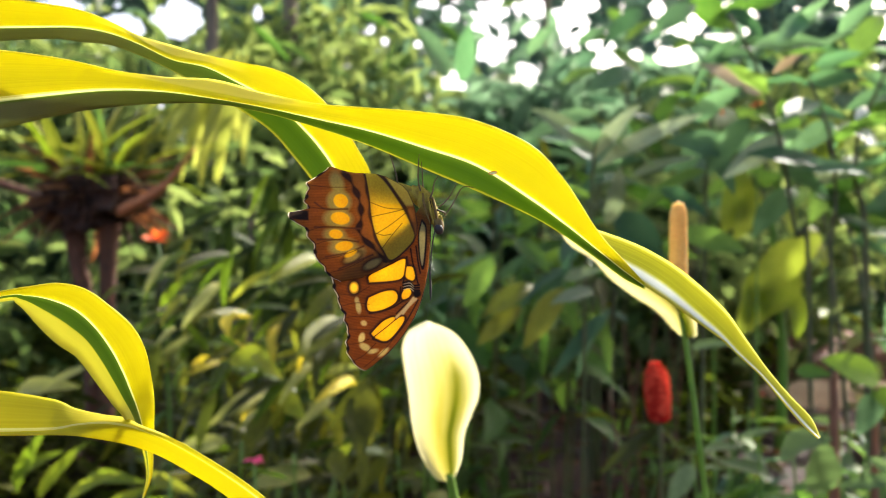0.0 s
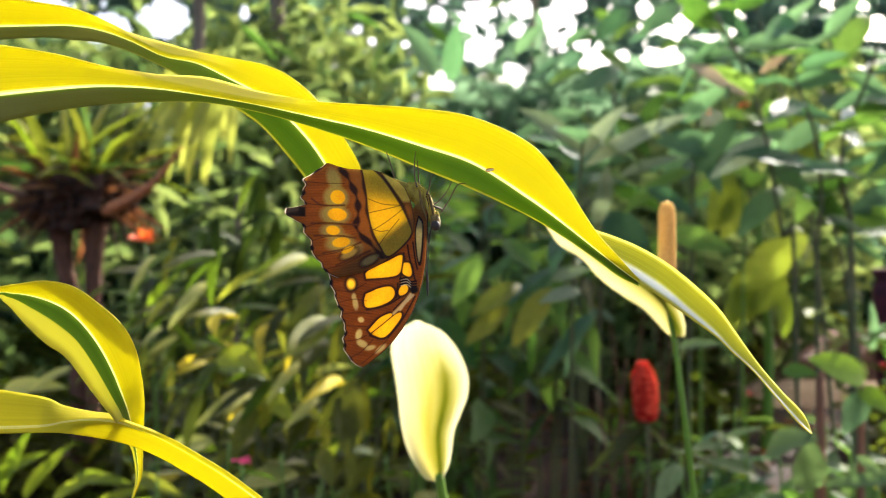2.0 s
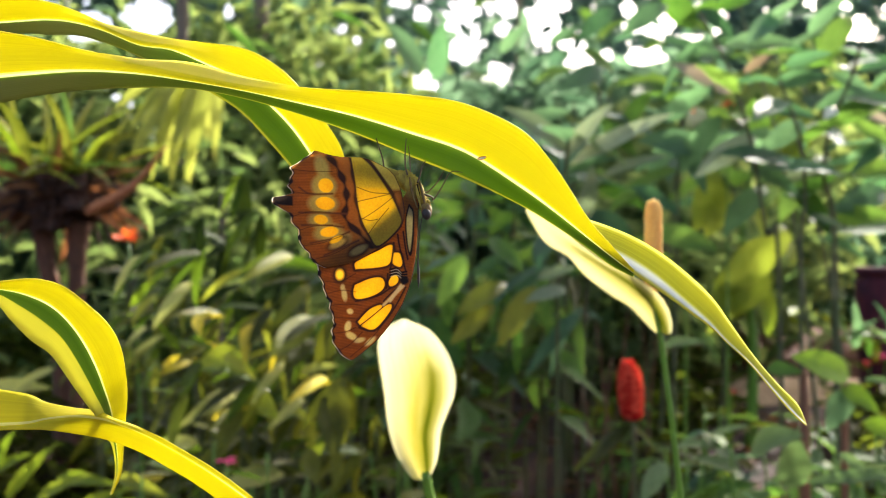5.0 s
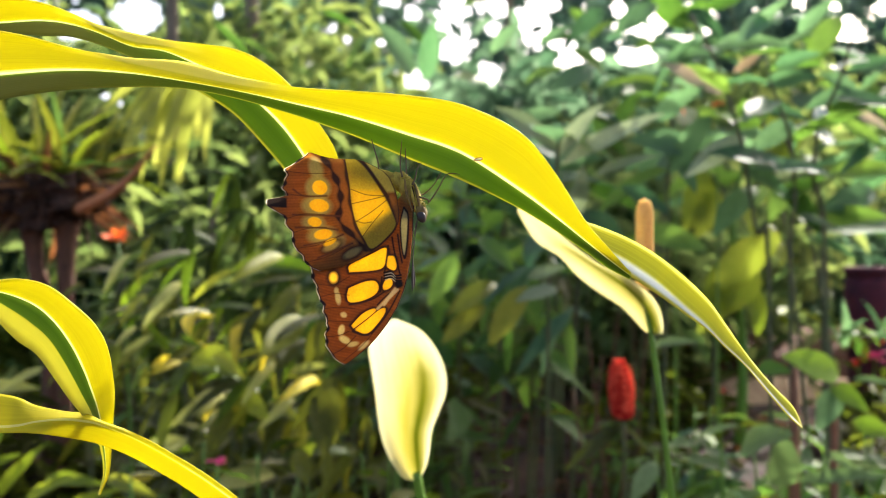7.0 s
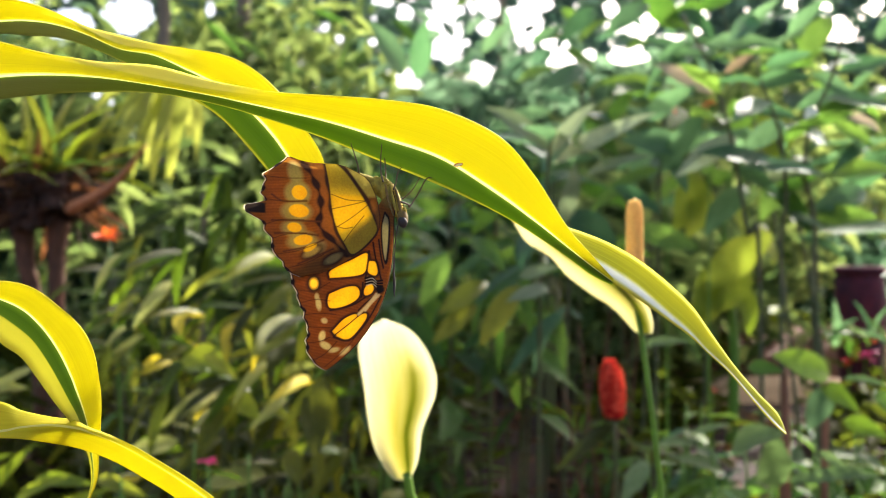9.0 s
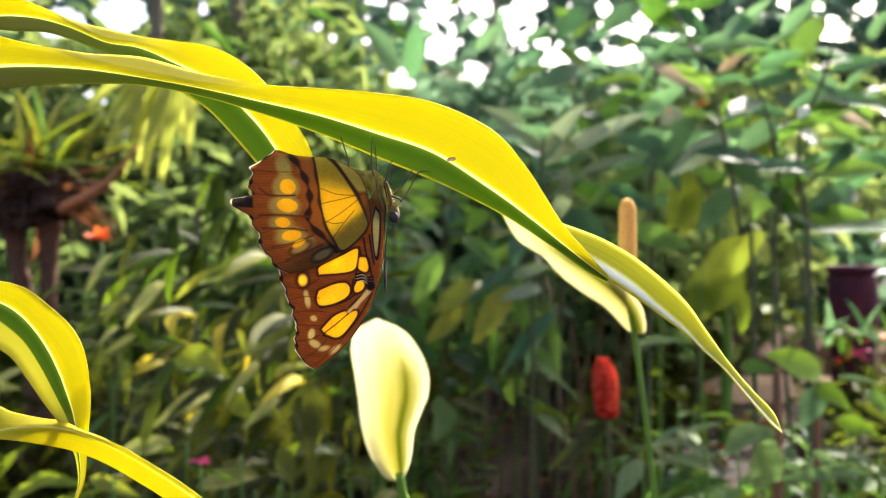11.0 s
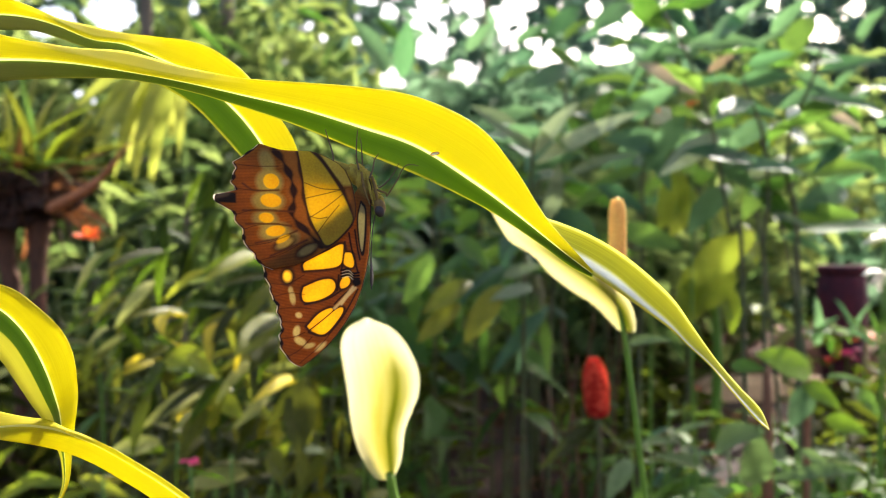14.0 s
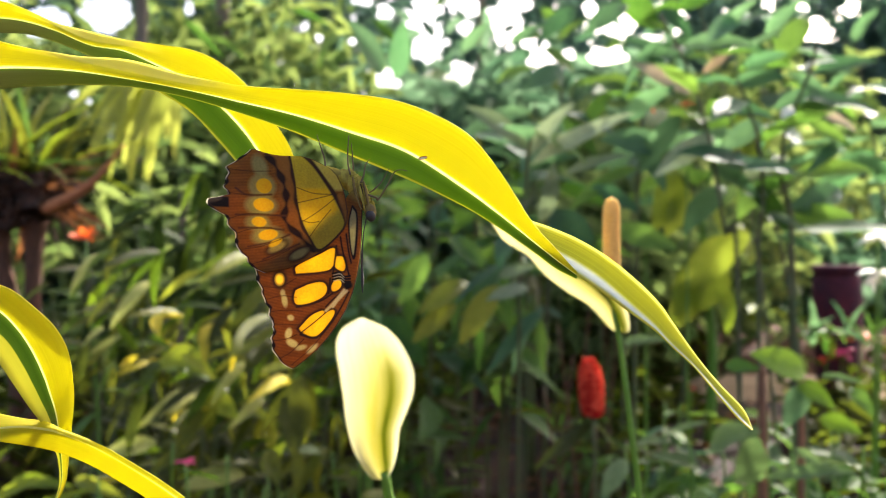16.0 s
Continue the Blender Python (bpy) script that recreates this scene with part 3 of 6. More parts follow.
BROWN, RUST, BLACK, OLIVE, YELLOW, CREAM = (0.25, 0.095, 0.010), (0.33, 0.14, 0.02), (0.014, 0.009, 0.006), (0.31, 0.28, 0.10), (0.78, 0.50, 0.008), (0.75, 0.66, 0.46)


def lay(col, dist, colour, soft=1.2):
    """Lays a colour where dist is negative, with a soft border."""
    f = np.clip(0.5 - dist / soft, 0, 1)[..., None]
    return col * (1 - f) + np.array(colour) * f


def wing(name, rows, left, right, paint, y, label, bulge, parent, n_across=190, n_down=300):
    """A wing between its two outlines (height, across), painted scale by scale."""
    ys = np.linspace(rows[0], rows[1], n_down)
    lx = np.interp(ys, [p[0] for p in left], [p[1] for p in left])
    rx = np.interp(ys, [p[0] for p in right], [p[1] for p in right])
    tooth = 24.0 if rows[0] < 300 else 20.0
    lx = lx + np.where((ys > 382) & (ys < 640), 2.6 * np.abs(np.sin((ys - 378) * math.pi / tooth)) ** 0.7 - 1.3, np.where(ys < 345, 1.6 * np.sin(ys / 2.6), 0.0))
    s = np.linspace(0, 1, n_across)
    X = lx[:, None] * (1 - s) + rx[:, None] * s
    Y = np.repeat(ys[:, None], n_across, 1)
    col = paint(X, Y, X - lx[:, None], rx[:, None] - X)
    D = y + bulge * np.sin(math.pi * s)[None, :] + 0.00012 * np.sin(X / 9.0 + Y / 23.0)
    verts = np.stack([(X - 690) * UNIT, D, -(Y - 330) * UNIT], -1).reshape(-1, 3)
    me = mesh_from(name, verts, [q[::-1] for q in grid_faces(n_down, n_across)], M_WING)
    layer = me.color_attributes.new("pattern", "FLOAT_COLOR", "POINT")
    rgba = np.ones((len(verts), 4), np.float32)
    rgba[:, :3] = np.clip(col, 0, 1).reshape(-1, 3)
    layer.data.foreach_set("color", rgba.ravel())
    return place(name, me, parent, None, label)


HIND_LEFT = [(275, 527), (283, 515), (292, 505), (300, 490), (304, 485), (314, 487), (322, 486), (331, 481), (337, 480), (345, 485), (351, 487), (355, 472), (358, 453), (363, 451), (369, 453), (374, 460), (380, 470), (386, 480),
             (393, 484), (400, 485), (408, 489), (416, 497), (424, 499), (433, 497), (441, 500), (450, 508), (458, 516), (466, 517), (473, 525), (479, 532), (485, 545)]
HIND_RIGHT = [(275, 533), (280, 547), (283.5, 560), (285.5, 572), (286, 584), (287, 612), (292, 630), (301, 648), (309, 662), (320, 672), (340, 681), (360, 686), (380, 689), (398, 688), (412, 683), (425, 672), (440, 656), (450, 642),
              (460, 625), (470, 606), (478, 585), (482, 566), (485, 548)]
FORE_LEFT = [(334, 706), (350, 692), (380, 672), (420, 620), (460, 560), (474, 531), (485, 531), (495, 532), (505, 536), (514, 541), (524, 541), (535, 546), (545, 552), (555, 552), (565, 555), (575, 559), (585, 559), (595, 556), (605, 556), (615, 557),
             (625, 561), (633, 567), (641, 574), (647, 582), (651, 591)]
FORE_RIGHT = [(334, 712), (350, 716), (380, 714), (420, 713), (460, 710), (490, 705), (520, 697), (550, 685), (580, 667), (600, 652), (620, 634), (638, 612), (647, 600), (651, 593)]


def margin(col, x, y, dl, beat):
    """Black rim with pale dashes where the scallops turn in."""
    notch = np.sin(y * beat) + 0.5 * np.sin(y * beat * 0.43 + 1)
    col = lay(col, dl - 4.0 - 2.0 * notch, (0.10, 0.04, 0.015), 4)
    col = lay(col, dl - 3.6 - 1.6 * np.maximum(notch, 0), BLACK, 1.5)
    return lay(col, np.maximum(dl - 1.7, -0.3 + 0.9 * notch), (0.85, 0.76, 0.55), 1.2)


def paint_hind(x, y, dl, dr):
    col = np.empty(x.shape + (3,))
    col[:] = BROWN
    ray = np.sin(y / 2.9 + x / 40.0) * np.sin(x / 17.0) + 0.9 * np.sin(y / 0.8 + x / 9.0 + 2.0 * np.sin(x / 23.0))
    col = col * (1 + 0.10 * ray[..., None])
    col = lay(col, near_line(x, y, [(580, 286), (586, 330), (590, 370), (604, 415), (625, 445)]) - 13, RUST, 14)
    # dark wavy band inside the row of spots
    col = lay(col, near_line(x, y, [(553, 284), (570, 308), (583, 340), (585, 370), (581, 392), (596, 412), (614, 430), (630, 446)]) - 4.2 - 2.4 * np.sin((y - 314) * 2 * math.pi / 31), (0.030, 0.014, 0.007), 4.5)
    # olive halos and yellow spots
    for cx, cy, rx, ry, tn in ((541, 304, 12, 20, -20), (545, 338, 23, 21, 20), (543, 370, 27, 18, 5), (537, 400, 21, 14, 10), (552, 421, 26, 15, -10), (576, 434, 18, 12, -25)):
        col = lay(col, oval(x, y, cx, cy, rx, ry, tn), OLIVE, 7)
    for cx, cy in ((569, 441), (606, 453)):
        col = lay(col, oval(x, y, cx, cy, 22, 11, -28), (0.06, 0.025, 0.01), 5)
        col = lay(col, oval(x, y, cx, cy, 16, 6.5, -28), (0.36, 0.30, 0.10), 4)
    for line in ([(500, 340), (520, 352), (560, 352)], [(500, 385), (540, 386), (585, 388)], [(505, 408), (545, 408), (580, 412)], [(520, 440), (560, 432), (590, 420)], [(545, 462), (580, 447), (606, 436)]):
        col = lay(col, near_line(x, y, line) - 1.6, (0.10, 0.04, 0.015), 3)
    for cx, cy, rx, ry, tn in ((548, 337, 13.5, 12.5, 30), (547, 369, 17.5, 11.5, 8), (539, 398, 12.5, 8.5, 8), (554, 420, 16.5, 9.0, -8), (566, 434, 12, 5.0, -28)):
        col = lay(col, oval(x, y, cx, cy, rx, ry, tn), YELLOW, 2.0)
    # the broad patch beside the body: shade on it painted olive, the sunlit part yellow
    patch = in_poly(x, y, rounded([(592, 285), (612, 284), (640, 309), (660, 338), (672, 368), (684, 398), (672, 421), (641, 446), (626, 428), (612, 400), (604, 368), (600, 330)], 60))
    col = lay(col, patch - 4.0 - 1.2 * np.sin(y / 7.0), (0.05, 0.025, 0.01), 3)
    col = lay(col, patch + 1.0, (0.56, 0.44, 0.03), 2)
    sunlit_part = np.maximum(patch + 3.0, np.maximum(341 + (x - 600) * 0.02 - y, np.maximum(x - 672 + (y - 340) * 0.02, (y - 407) + (x - 623) * 0.6)))
    col = lay(col, sunlit_part, (0.72, 0.50, 0.008), 6)
    for line in ([(603, 340), (632, 350), (668, 352)], [(604, 366), (640, 358), (672, 350)], [(612, 398), (640, 380), (672, 355)], [(612, 396), (626, 400), (640, 398)], [(624, 424), (640, 402), (660, 378)]):
        col = lay(col, near_line(x, y, line) - 0.7, (0.10, 0.06, 0.01), 1.6)
    # olive fold along the body and its dark line
    fold = near_line(x, y, [(612, 283), (632, 302), (655, 335), (674, 368), (687, 400)])
    col = lay(col, np.maximum(16 - (x - 600) * 0.5 - (y - 283) * 0.0, np.maximum(-(x - 618) + (y - 287) * 0.86, y - 345)), (0.60, 0.50, 0.09), 6)
    col = lay(col, fold - 3.2, (0.05, 0.022, 0.01), 3)
    col = lay(col, near_line(x, y, [(676, 355), (684, 378), (690, 400)]) - 4, RUST, 5)
    for line in ([(560, 312), (525, 312), (490, 308)], [(560, 352), (520, 352), (490, 348)], [(556, 385), (520, 384), (488, 392)], [(560, 408), (525, 410), (498, 418)], [(575, 428), (540, 440), (505, 445)], [(590, 445), (560, 460), (524, 470)]):
        col = lay(col, near_line(x, y, line) - 0.5, (0.06, 0.022, 0.008), 1.8)
    # tail, tip of it black
    col = lay(col, np.maximum(x - 489, np.abs(y - 363 - (x - 470) * 0.05) - 9), BLACK, 3)
    col = lay(col, dr - 1.6, (0.10, 0.05, 0.02), 2)
    return margin(col, x, y, np.where(y < 299, np.minimum(dl, 40), dl), 0.31)


def paint_fore(x, y, dl, dr):
    col = np.empty(x.shape + (3,))
    col[:] = BROWN
    col = col * (1 + 0.10 * (np.sin(y / 2.5 - x / 30.0) * np.sin(x / 13.0) + 1.1 * np.sin(y / 0.85 - x / 3.5 + 1.5 * np.sin(x / 19.0)))[..., None])
    patches = ([(600, 487), (602, 474), (640, 455), (664, 444), (668, 458), (660, 478), (640, 484)], [(599, 516), (625, 505), (645, 503), (652, 514), (645, 527), (622, 538), (601, 540), (596, 529)],
               [(604, 582), (624, 561), (644, 552), (646, 560), (630, 574), (612, 588)], [(611, 590), (648, 558), (663, 551), (662, 562), (642, 588), (628, 596)], [(670, 458), (680, 460), (684, 474), (680, 483), (668, 478), (666, 466)],
               [(664, 502), (672, 498), (677, 506), (672, 515), (662, 518), (660, 510)])
    for p in patches:
        d = in_poly(x, y, rounded(p))
        col = lay(col, d - 4.5, (0.06, 0.025, 0.01), 4)
    for p in patches:
        col = lay(col, in_poly(x, y, rounded(p)) - 0.3, YELLOW, 1.8)
    col = lay(col, near_line(x, y, [(606, 590), (632, 570), (652, 553)]) - 1.0, (0.05, 0.025, 0.01), 1.5)
    col = lay(col, oval(x, y, 572, 497, 13, 16), (0.06, 0.03, 0.012), 6)
    col = lay(col, oval(x, y, 572, 497, 7.5, 9.5), (0.9, 0.62, 0.06), 5)
    for cx, cy, rx, ry, tn in ((580, 533, 5, 12, -8), (577, 520, 4, 6, 0), (590, 563, 6, 5, 20), (586, 590, 6, 10, 15), (592, 607, 11, 6.5, 25), (607, 615, 10, 4.5, -15), (626, 617, 12, 4.5, -40)):
        col = lay(col, oval(x, y, cx, cy, rx * 0.95, ry * 0.95, tn), (0.52, 0.44, 0.20), 3.0)
    for line in ([(606, 592), (622, 598), (634, 598)], [(650, 545), (665, 530), (688, 512)], [(640, 596), (668, 560), (690, 520)], [(600, 545), (640, 535), (662, 522)]):
        col = lay(col, near_line(x, y, line) - 1.4, (0.04, 0.02, 0.01), 2)
    for line in ([(662, 545), (672, 532), (686, 518)], [(650, 552), (664, 538), (682, 516)]):
        col = lay(col, near_line(x, y, line) - 2.2, (0.5, 0.42, 0.24), 2.5)
    for line in ([(669, 440), (667, 460), (663, 486)], [(658, 496), (657, 508), (655, 522)]):
        col = lay(col, near_line(x, y, line) - 1.6, (0.04, 0.02, 0.01), 2)
    # black and pale maze at the end of the cell
    for k in range(3):
        col = lay(col, near_line(x, y, [(662, 488 + 5 * k), (674, 486 + 5 * k), (682, 493 + 4 * k), (692, 492 + 5 * k)]) - 1.7, BLACK, 1.2)
        col = lay(col, near_line(x, y, [(664, 490.5 + 5 * k), (675, 488.5 + 5 * k), (682, 495.5 + 4 * k)]) - 0.8, (0.5, 0.46, 0.34), 1.0)
    col = lay(col, oval(x, y, 688, 508, 8, 7), BLACK, 4)
    for line in ([(600, 495), (570, 510), (535, 507)], [(600, 528), (575, 525), (545, 532)], [(610, 552), (580, 550), (552, 552)], [(604, 575), (580, 575), (558, 572)], [(600, 592), (580, 600), (556, 602)], [(612, 600), (590, 622), (568, 634)], [(640, 598), (620, 620), (590, 645)]):
        col = lay(col, near_line(x, y, line) - 0.5, (0.06, 0.022, 0.008), 1.8)
    # stripes along the leading edge
    col = lay(col, y - 362 + np.abs(x - 704) * 0.8, (0.36, 0.27, 0.05), 16)
    col = lay(col, in_poly(x, y, rounded([(697, 372), (704, 385), (704, 425), (699, 462), (693, 440), (691, 400)])) - 1.6, BLACK, 2)
    col = lay(col, in_poly(x, y, rounded([(697, 376), (703, 388), (702, 425), (698, 456), (694, 438), (692, 400)])), (0.38, 0.34, 0.17), 2)
    col = lay(col, near_line(x, y, [(686, 420), (690, 450), (694, 470)]) - 1.5, BLACK, 2)
    col = lay(col, near_line(x, y, [(676, 425), (680, 450), (690, 490)]) - 1.5, BLACK, 2)
    col = lay(col, dr - 1.8, (0.03, 0.018, 0.012), 1.6)
    return margin(col, x, y, np.where(y < 478, 40, dl), 0.27)


def pair(side, y, parts_label):
    wing("forewing", (334, 651), FORE_LEFT, FORE_RIGHT, paint_fore, y, "brown forewing with bright yellow windows" if parts_label else "", 0.0001 * side, butterfly)
    wing("hindwing", (275, 485), HIND_LEFT, HIND_RIGHT, paint_hind, y - side * 0.0006, "scalloped hindwing with a row of yellow spots and a short tail" if parts_label else "", -0.0002 * side, butterfly)


pair(1, 0.0, True)
pair(-1, 0.0005, False)


def blob(name, centre, radii, turn, mat, label="", seg=14, lumps=0.0):
    """A rounded body part, slightly uneven."""
    bm = bmesh.new()
    bmesh.ops.create_uvsphere(bm, u_segments=seg * 2, v_segments=seg, radius=1)
    for v in bm.verts:
        k = 1 + lumps * noise.noise(v.co * 2.2 + Vector(centre) * 900)
        v.co = Vector((v.co.x * radii[0] * k, v.co.y * radii[1] * k, v.co.z * radii[2] * k))
    me = bpy.data.meshes.new(name)
    bm.to_mesh(me)
    bm.free()
    me.polygons.foreach_set("use_smooth", [True] * len(me.polygons))
    me.materials.append(mat)
    return place(name, me, butterfly, Matrix.Translation(centre) @ Matrix.Rotation(radians(turn), 4, "Y"), label)


blob("thorax", fly(707, 346, 0.0026), (0.0026, 0.0024, 0.0066), -27, M_BODY, "furry olive-brown thorax", 16, 0.14)
blob("collar", fly(690, 328, 0.0030), (0.0025, 0.0020, 0.0036), -45, M_BODY, "", 12, 0.2)
blob("abdomen", fly(650, 314, 0.0030), (0.0100, 0.0018, 0.0019), 14, M_BODY, "", 14, 0.08)
for k in range(26):
    t = k / 25
    p = fly(690 + 34 * t, 316 + 58 * t, 0.0024 - 0.0016 * (k % 3) / 2)
    out = Vector((0.0012 + 0.0004 * (k % 4), -0.0004 * (k % 2), 0.0011 - 0.0002 * (k % 5)))
    v, f = tube([p, p + out * 0.6, p + out * 1.3 + Vector((0, 0, -0.0003))], [0.00022, 0.00016, 0.00004], 6, 5)
    place("hair_tuft", mesh_from("hair_tuft", v, f, M_BODY if k % 3 else M_HEAD), butterfly)
for k in range(3):
    v, f = tube([fly(698 + 9 * k, 322 + 4 * k, 0.0004 + 0.0002 * k), fly(702 + 10 * k, 348 + 4 * k, 0.0000), fly(712 + 7 * k, 378 + 3 * k, 0.0002)], [0.0003, 0.00045, 0.0002], 14, 6)
    place("scale_ridge", mesh_from("scale_ridge", v, f, M_HEAD if k != 1 else M_BODY), butterfly, None, "ridge of brown hair-like scales")
head = blob("head", fly(728, 381, 0.0012), (0.0016, 0.0022, 0.0024), -15, M_HEAD, "", 12, 0.1)
for y in (-0.0006, 0.0030):
    blob("eye", fly(728, 389, y), (0.0013, 0.0010, 0.0016), -20, M_DARK, "dark round eye", 10)
blob("palp", fly(733, 374, 0.0010), (0.0006, 0.0006, 0.0020), -10, M_BODY, "", 8)
for (a, b, c, e) in ((0.0, 0.0, 0.0, -0.0009), (1, -4, 1, 0.0035)):
    v, f = tube([fly(722, 386, 0.0006), fly(716, 420, e), fly(713 - a, 470 + b, e), fly(713 + c, 500 + b, e), fly(713 + c, 521 + b, e)], [0.00016, 0.00011, 0.0001, 0.00013, 0.00034, 0.00034, 0.0001], 40, 8)
    place("antenna", mesh_from("antenna", v, f, M_DARK), butterfly, None, "thin black clubbed antenna")
for pts in ([(652, 312), (650, 292), (643, 268), (637, 249)], [(694, 318), (690, 300), (690, 275), (692, 250)], [(712, 332), (717, 318), (720, 302), (727, 291)], [(722, 352), (739, 358), (741, 362), (757, 338), (770, 314), (782, 309), (795, 311)],
            [(700, 322), (699, 305), (698, 285), (696, 262)], [(716, 340), (728, 348), (748, 330), (762, 306)]):
    back = 0.0002 if pts[0][0] not in (700, 716) else 0.0036
    v, f = tube([fly(a, b, back + 0.001 * k) for k, (a, b) in enumerate(pts)], [0.00028, 0.00022, 0.00018, 0.00012], 24, 7)
    place("leg", mesh_from("leg", v, f, M_LEG), butterfly)


# ---- peace lilies ----
def lily_spathe(name, left, right, d, cup, parent, label, tilt=0.0, roll=0.0, n=60, m=17, mat=None):
    """A hooded spathe between two outlines given from the stalk upwards; cup: how far its middle bellies away."""
    l, r = spline(left, n), spline(right, n)
    verts, uv = [], []
    for i in range(n):
        for j in range(m):
            s = j / (m - 1)
            p = l[i] * (1 - s) + r[i] * s
            t = i / (n - 1)
            dd = d + cup * math.sin(math.pi * s) * math.sin(math.pi * min(1, 0.12 + t)) + 0.003 * math.sin(3.1 * t + 4 * s) - tilt * t - roll * (s - 0.5)
            verts.append(spot(p[0], p[1], dd) - parent.location)
            uv.append((s, t))
    fr = grid_faces(n, m)
    nv = len(verts)
    back = [Vector(v) + Vector((0, 0.0006, 0)) for v in verts]
    faces = fr + [tuple(i + nv for i in q[::-1]) for q in fr]
    for i in range(n - 1):
        for j in (0, m - 1):
            a, b = i * m + j, (i + 1) * m + j
            faces.append((a, a + nv, b + nv, b) if j == 0 else (b, b + nv, a + nv, a))
    return place(name, mesh_from(name, verts + back, faces, mat or M_SPATHE, uv + uv), parent, None, label)


def lily_spadix(parent, foot, tip, radius):
    """A blunt finger set with tiny knobs in spiral rows."""
    foot, tip = Vector(foot), Vector(tip)
    axis = (tip - foot)
    ln = axis.length
    prof = [(radius * (0.0001 + math.sin(min(1, k / 22 * 6) * math.pi / 2) ** 0.6) * (1 - 0.08 * (k / 22)) * (math.sqrt(max(0.0, 1 - max(0, (k - 18) / 4) ** 2))), ln * k / 22) for k in range(23)]
    v, f = lathe(prof, 18)
    n0 = len(v)
    for i in range(34):
        for k in range(14):
            z = ln * (i + 0.5) / 35
            rr = np.interp(z, [p[1] for p in prof], [p[0] for p in prof])
            a = 2 * math.pi * (k + 0.5 * (i % 2)) / 14
            s = radius * 0.2
            c = Vector((rr * math.cos(a), rr * math.sin(a), z))
            o = Vector((math.cos(a), math.sin(a), 0))
            t = Vector((-math.sin(a), math.cos(a), 0))
            b0 = len(v)
            v += [c + t * s, c + Vector((0, 0, s)), c - t * s, c - Vector((0, 0, s)), c + o * s * 0.7]
            f += [(b0, b0 + 1, b0 + 4), (b0 + 1, b0 + 2, b0 + 4), (b0 + 2, b0 + 3, b0 + 4), (b0 + 3, b0, b0 + 4)]
    m = axis.to_track_quat("Z", "Y").to_matrix().to_4x4()
    return place("spadix", mesh_from("spadix", v, f, M_SPADIX), parent, Matrix.Translation(foot - parent.location) @ m, "pale tan knobbly spadix")


LILY_A = Vector((spot(752, 880, 0.565).x + 0.02, 0.585, 0.0))
lily_a = thing("peace_lily", LILY_A, "peace lily with a cream-green hooded spathe on a green stalk", "flower", "peace lilies")
lily_spathe("spathe", [(722, 852), (702, 846), (680, 814), (667, 782), (659, 745), (654, 700), (647, 655), (642, 615), (652, 585), (684, 565)], [(732, 850), (744, 828), (751, 800), (755, 765), (768, 730), (779, 700), (780, 662), (764, 620), (735, 585), (694, 566)], 0.572, 0.012, lily_a, "cream spathe, green along its midrib", 0.055, 0.012)
rod("stalk", [spot(728, 838, 0.566) - LILY_A, spot(734, 875, 0.567) - LILY_A, spot(743, 915, 0.569) - LILY_A] + [(spot(743, 915, 0.569) - LILY_A) * k for k in (0.93, 0.83, 0.7, 0.5, 0.25, 0.0)], [0.0026, 0.0028, 0.003, 0.004, 0.006], M_STALK, lily_a, "", 40)

LILY_B = Vector((spot(1190, 880, 0.56).x + 0.02, 0.57, 0.0))
lily_b = thing("peace_lily", LILY_B, "peace lily with upright tan spadix and folded pale spathe", "flower", "peace lilies")
lily_spathe("spathe", [(1141, 592), (1126, 582), (1091, 545), (1051, 519), (1011, 488), (981, 455), (941, 430), (921, 402), (906, 374)], [(1150, 594), (1164, 588), (1160, 552), (1142, 522), (1103, 493), (1052, 468), (1000, 430), (956, 391), (909, 360)], 0.56, 0.006, lily_b, "pale spathe seen edge-on, lit through", 0.01, 0.02, mat=M_SPATHE_OLD)
lily_spadix(lily_b, spot(1131, 520, 0.562), spot(1131, 350, 0.562), 0.0050)
rod("stalk", [spot(1131, 525, 0.562) - LILY_B, spot(1142, 585, 0.562) - LILY_B, spot(1158, 700, 0.562) - LILY_B, spot(1170, 800, 0.562) - LILY_B, spot(1180, 890, 0.562) - LILY_B] + [(spot(1180, 890, 0.562) - LILY_B) * k for k in (0.93, 0.83, 0.7, 0.5, 0.25, 0.0)], [0.0018, 0.0018, 0.0018, 0.0020, 0.0034, 0.006], M_STALK, lily_b, "", 50)


# ---- ground ----
def ground_sheet():
    n = 70
    g = np.concatenate([-np.geomspace(60, 0.1, n), np.geomspace(0.1, 60, n)])
    verts = []
    for y in g:
        for x in g:
            h = 0.03 * noise.noise(Vector((x * 1.3, y * 1.3, 0.3))) + 0.015 * noise.noise(Vector((x * 5, y * 5, 2.3)))
            verts.append((x, y, rise(x, y) + h - 0.02))
    ob = place("ground", mesh_from("ground", verts, grid_faces(2 * n, 2 * n), M_SOIL))
    return tagged(ob, "brown soil strewn with leaf litter", "ground", kind="structure")


ground_sheet()
v, f = [], []
for i in range(25):
    for j in range(7):
        x, y = 0.95 + 0.2 * i, 3.45 + 0.08 * j + 0.05 * math.sin(i * 1.3)
        v.append((x, y, rise(x, y) + 0.035 + 0.01 * noise.noise(Vector((x, y, 5)) * 3) - (0.05 if j in (0, 6) else 0)))
tagged(place("path", mesh_from("path", v, grid_faces(25, 7), M_PATH)), "pale trodden path beyond the plants", "path", kind="structure")

v, f = [], []
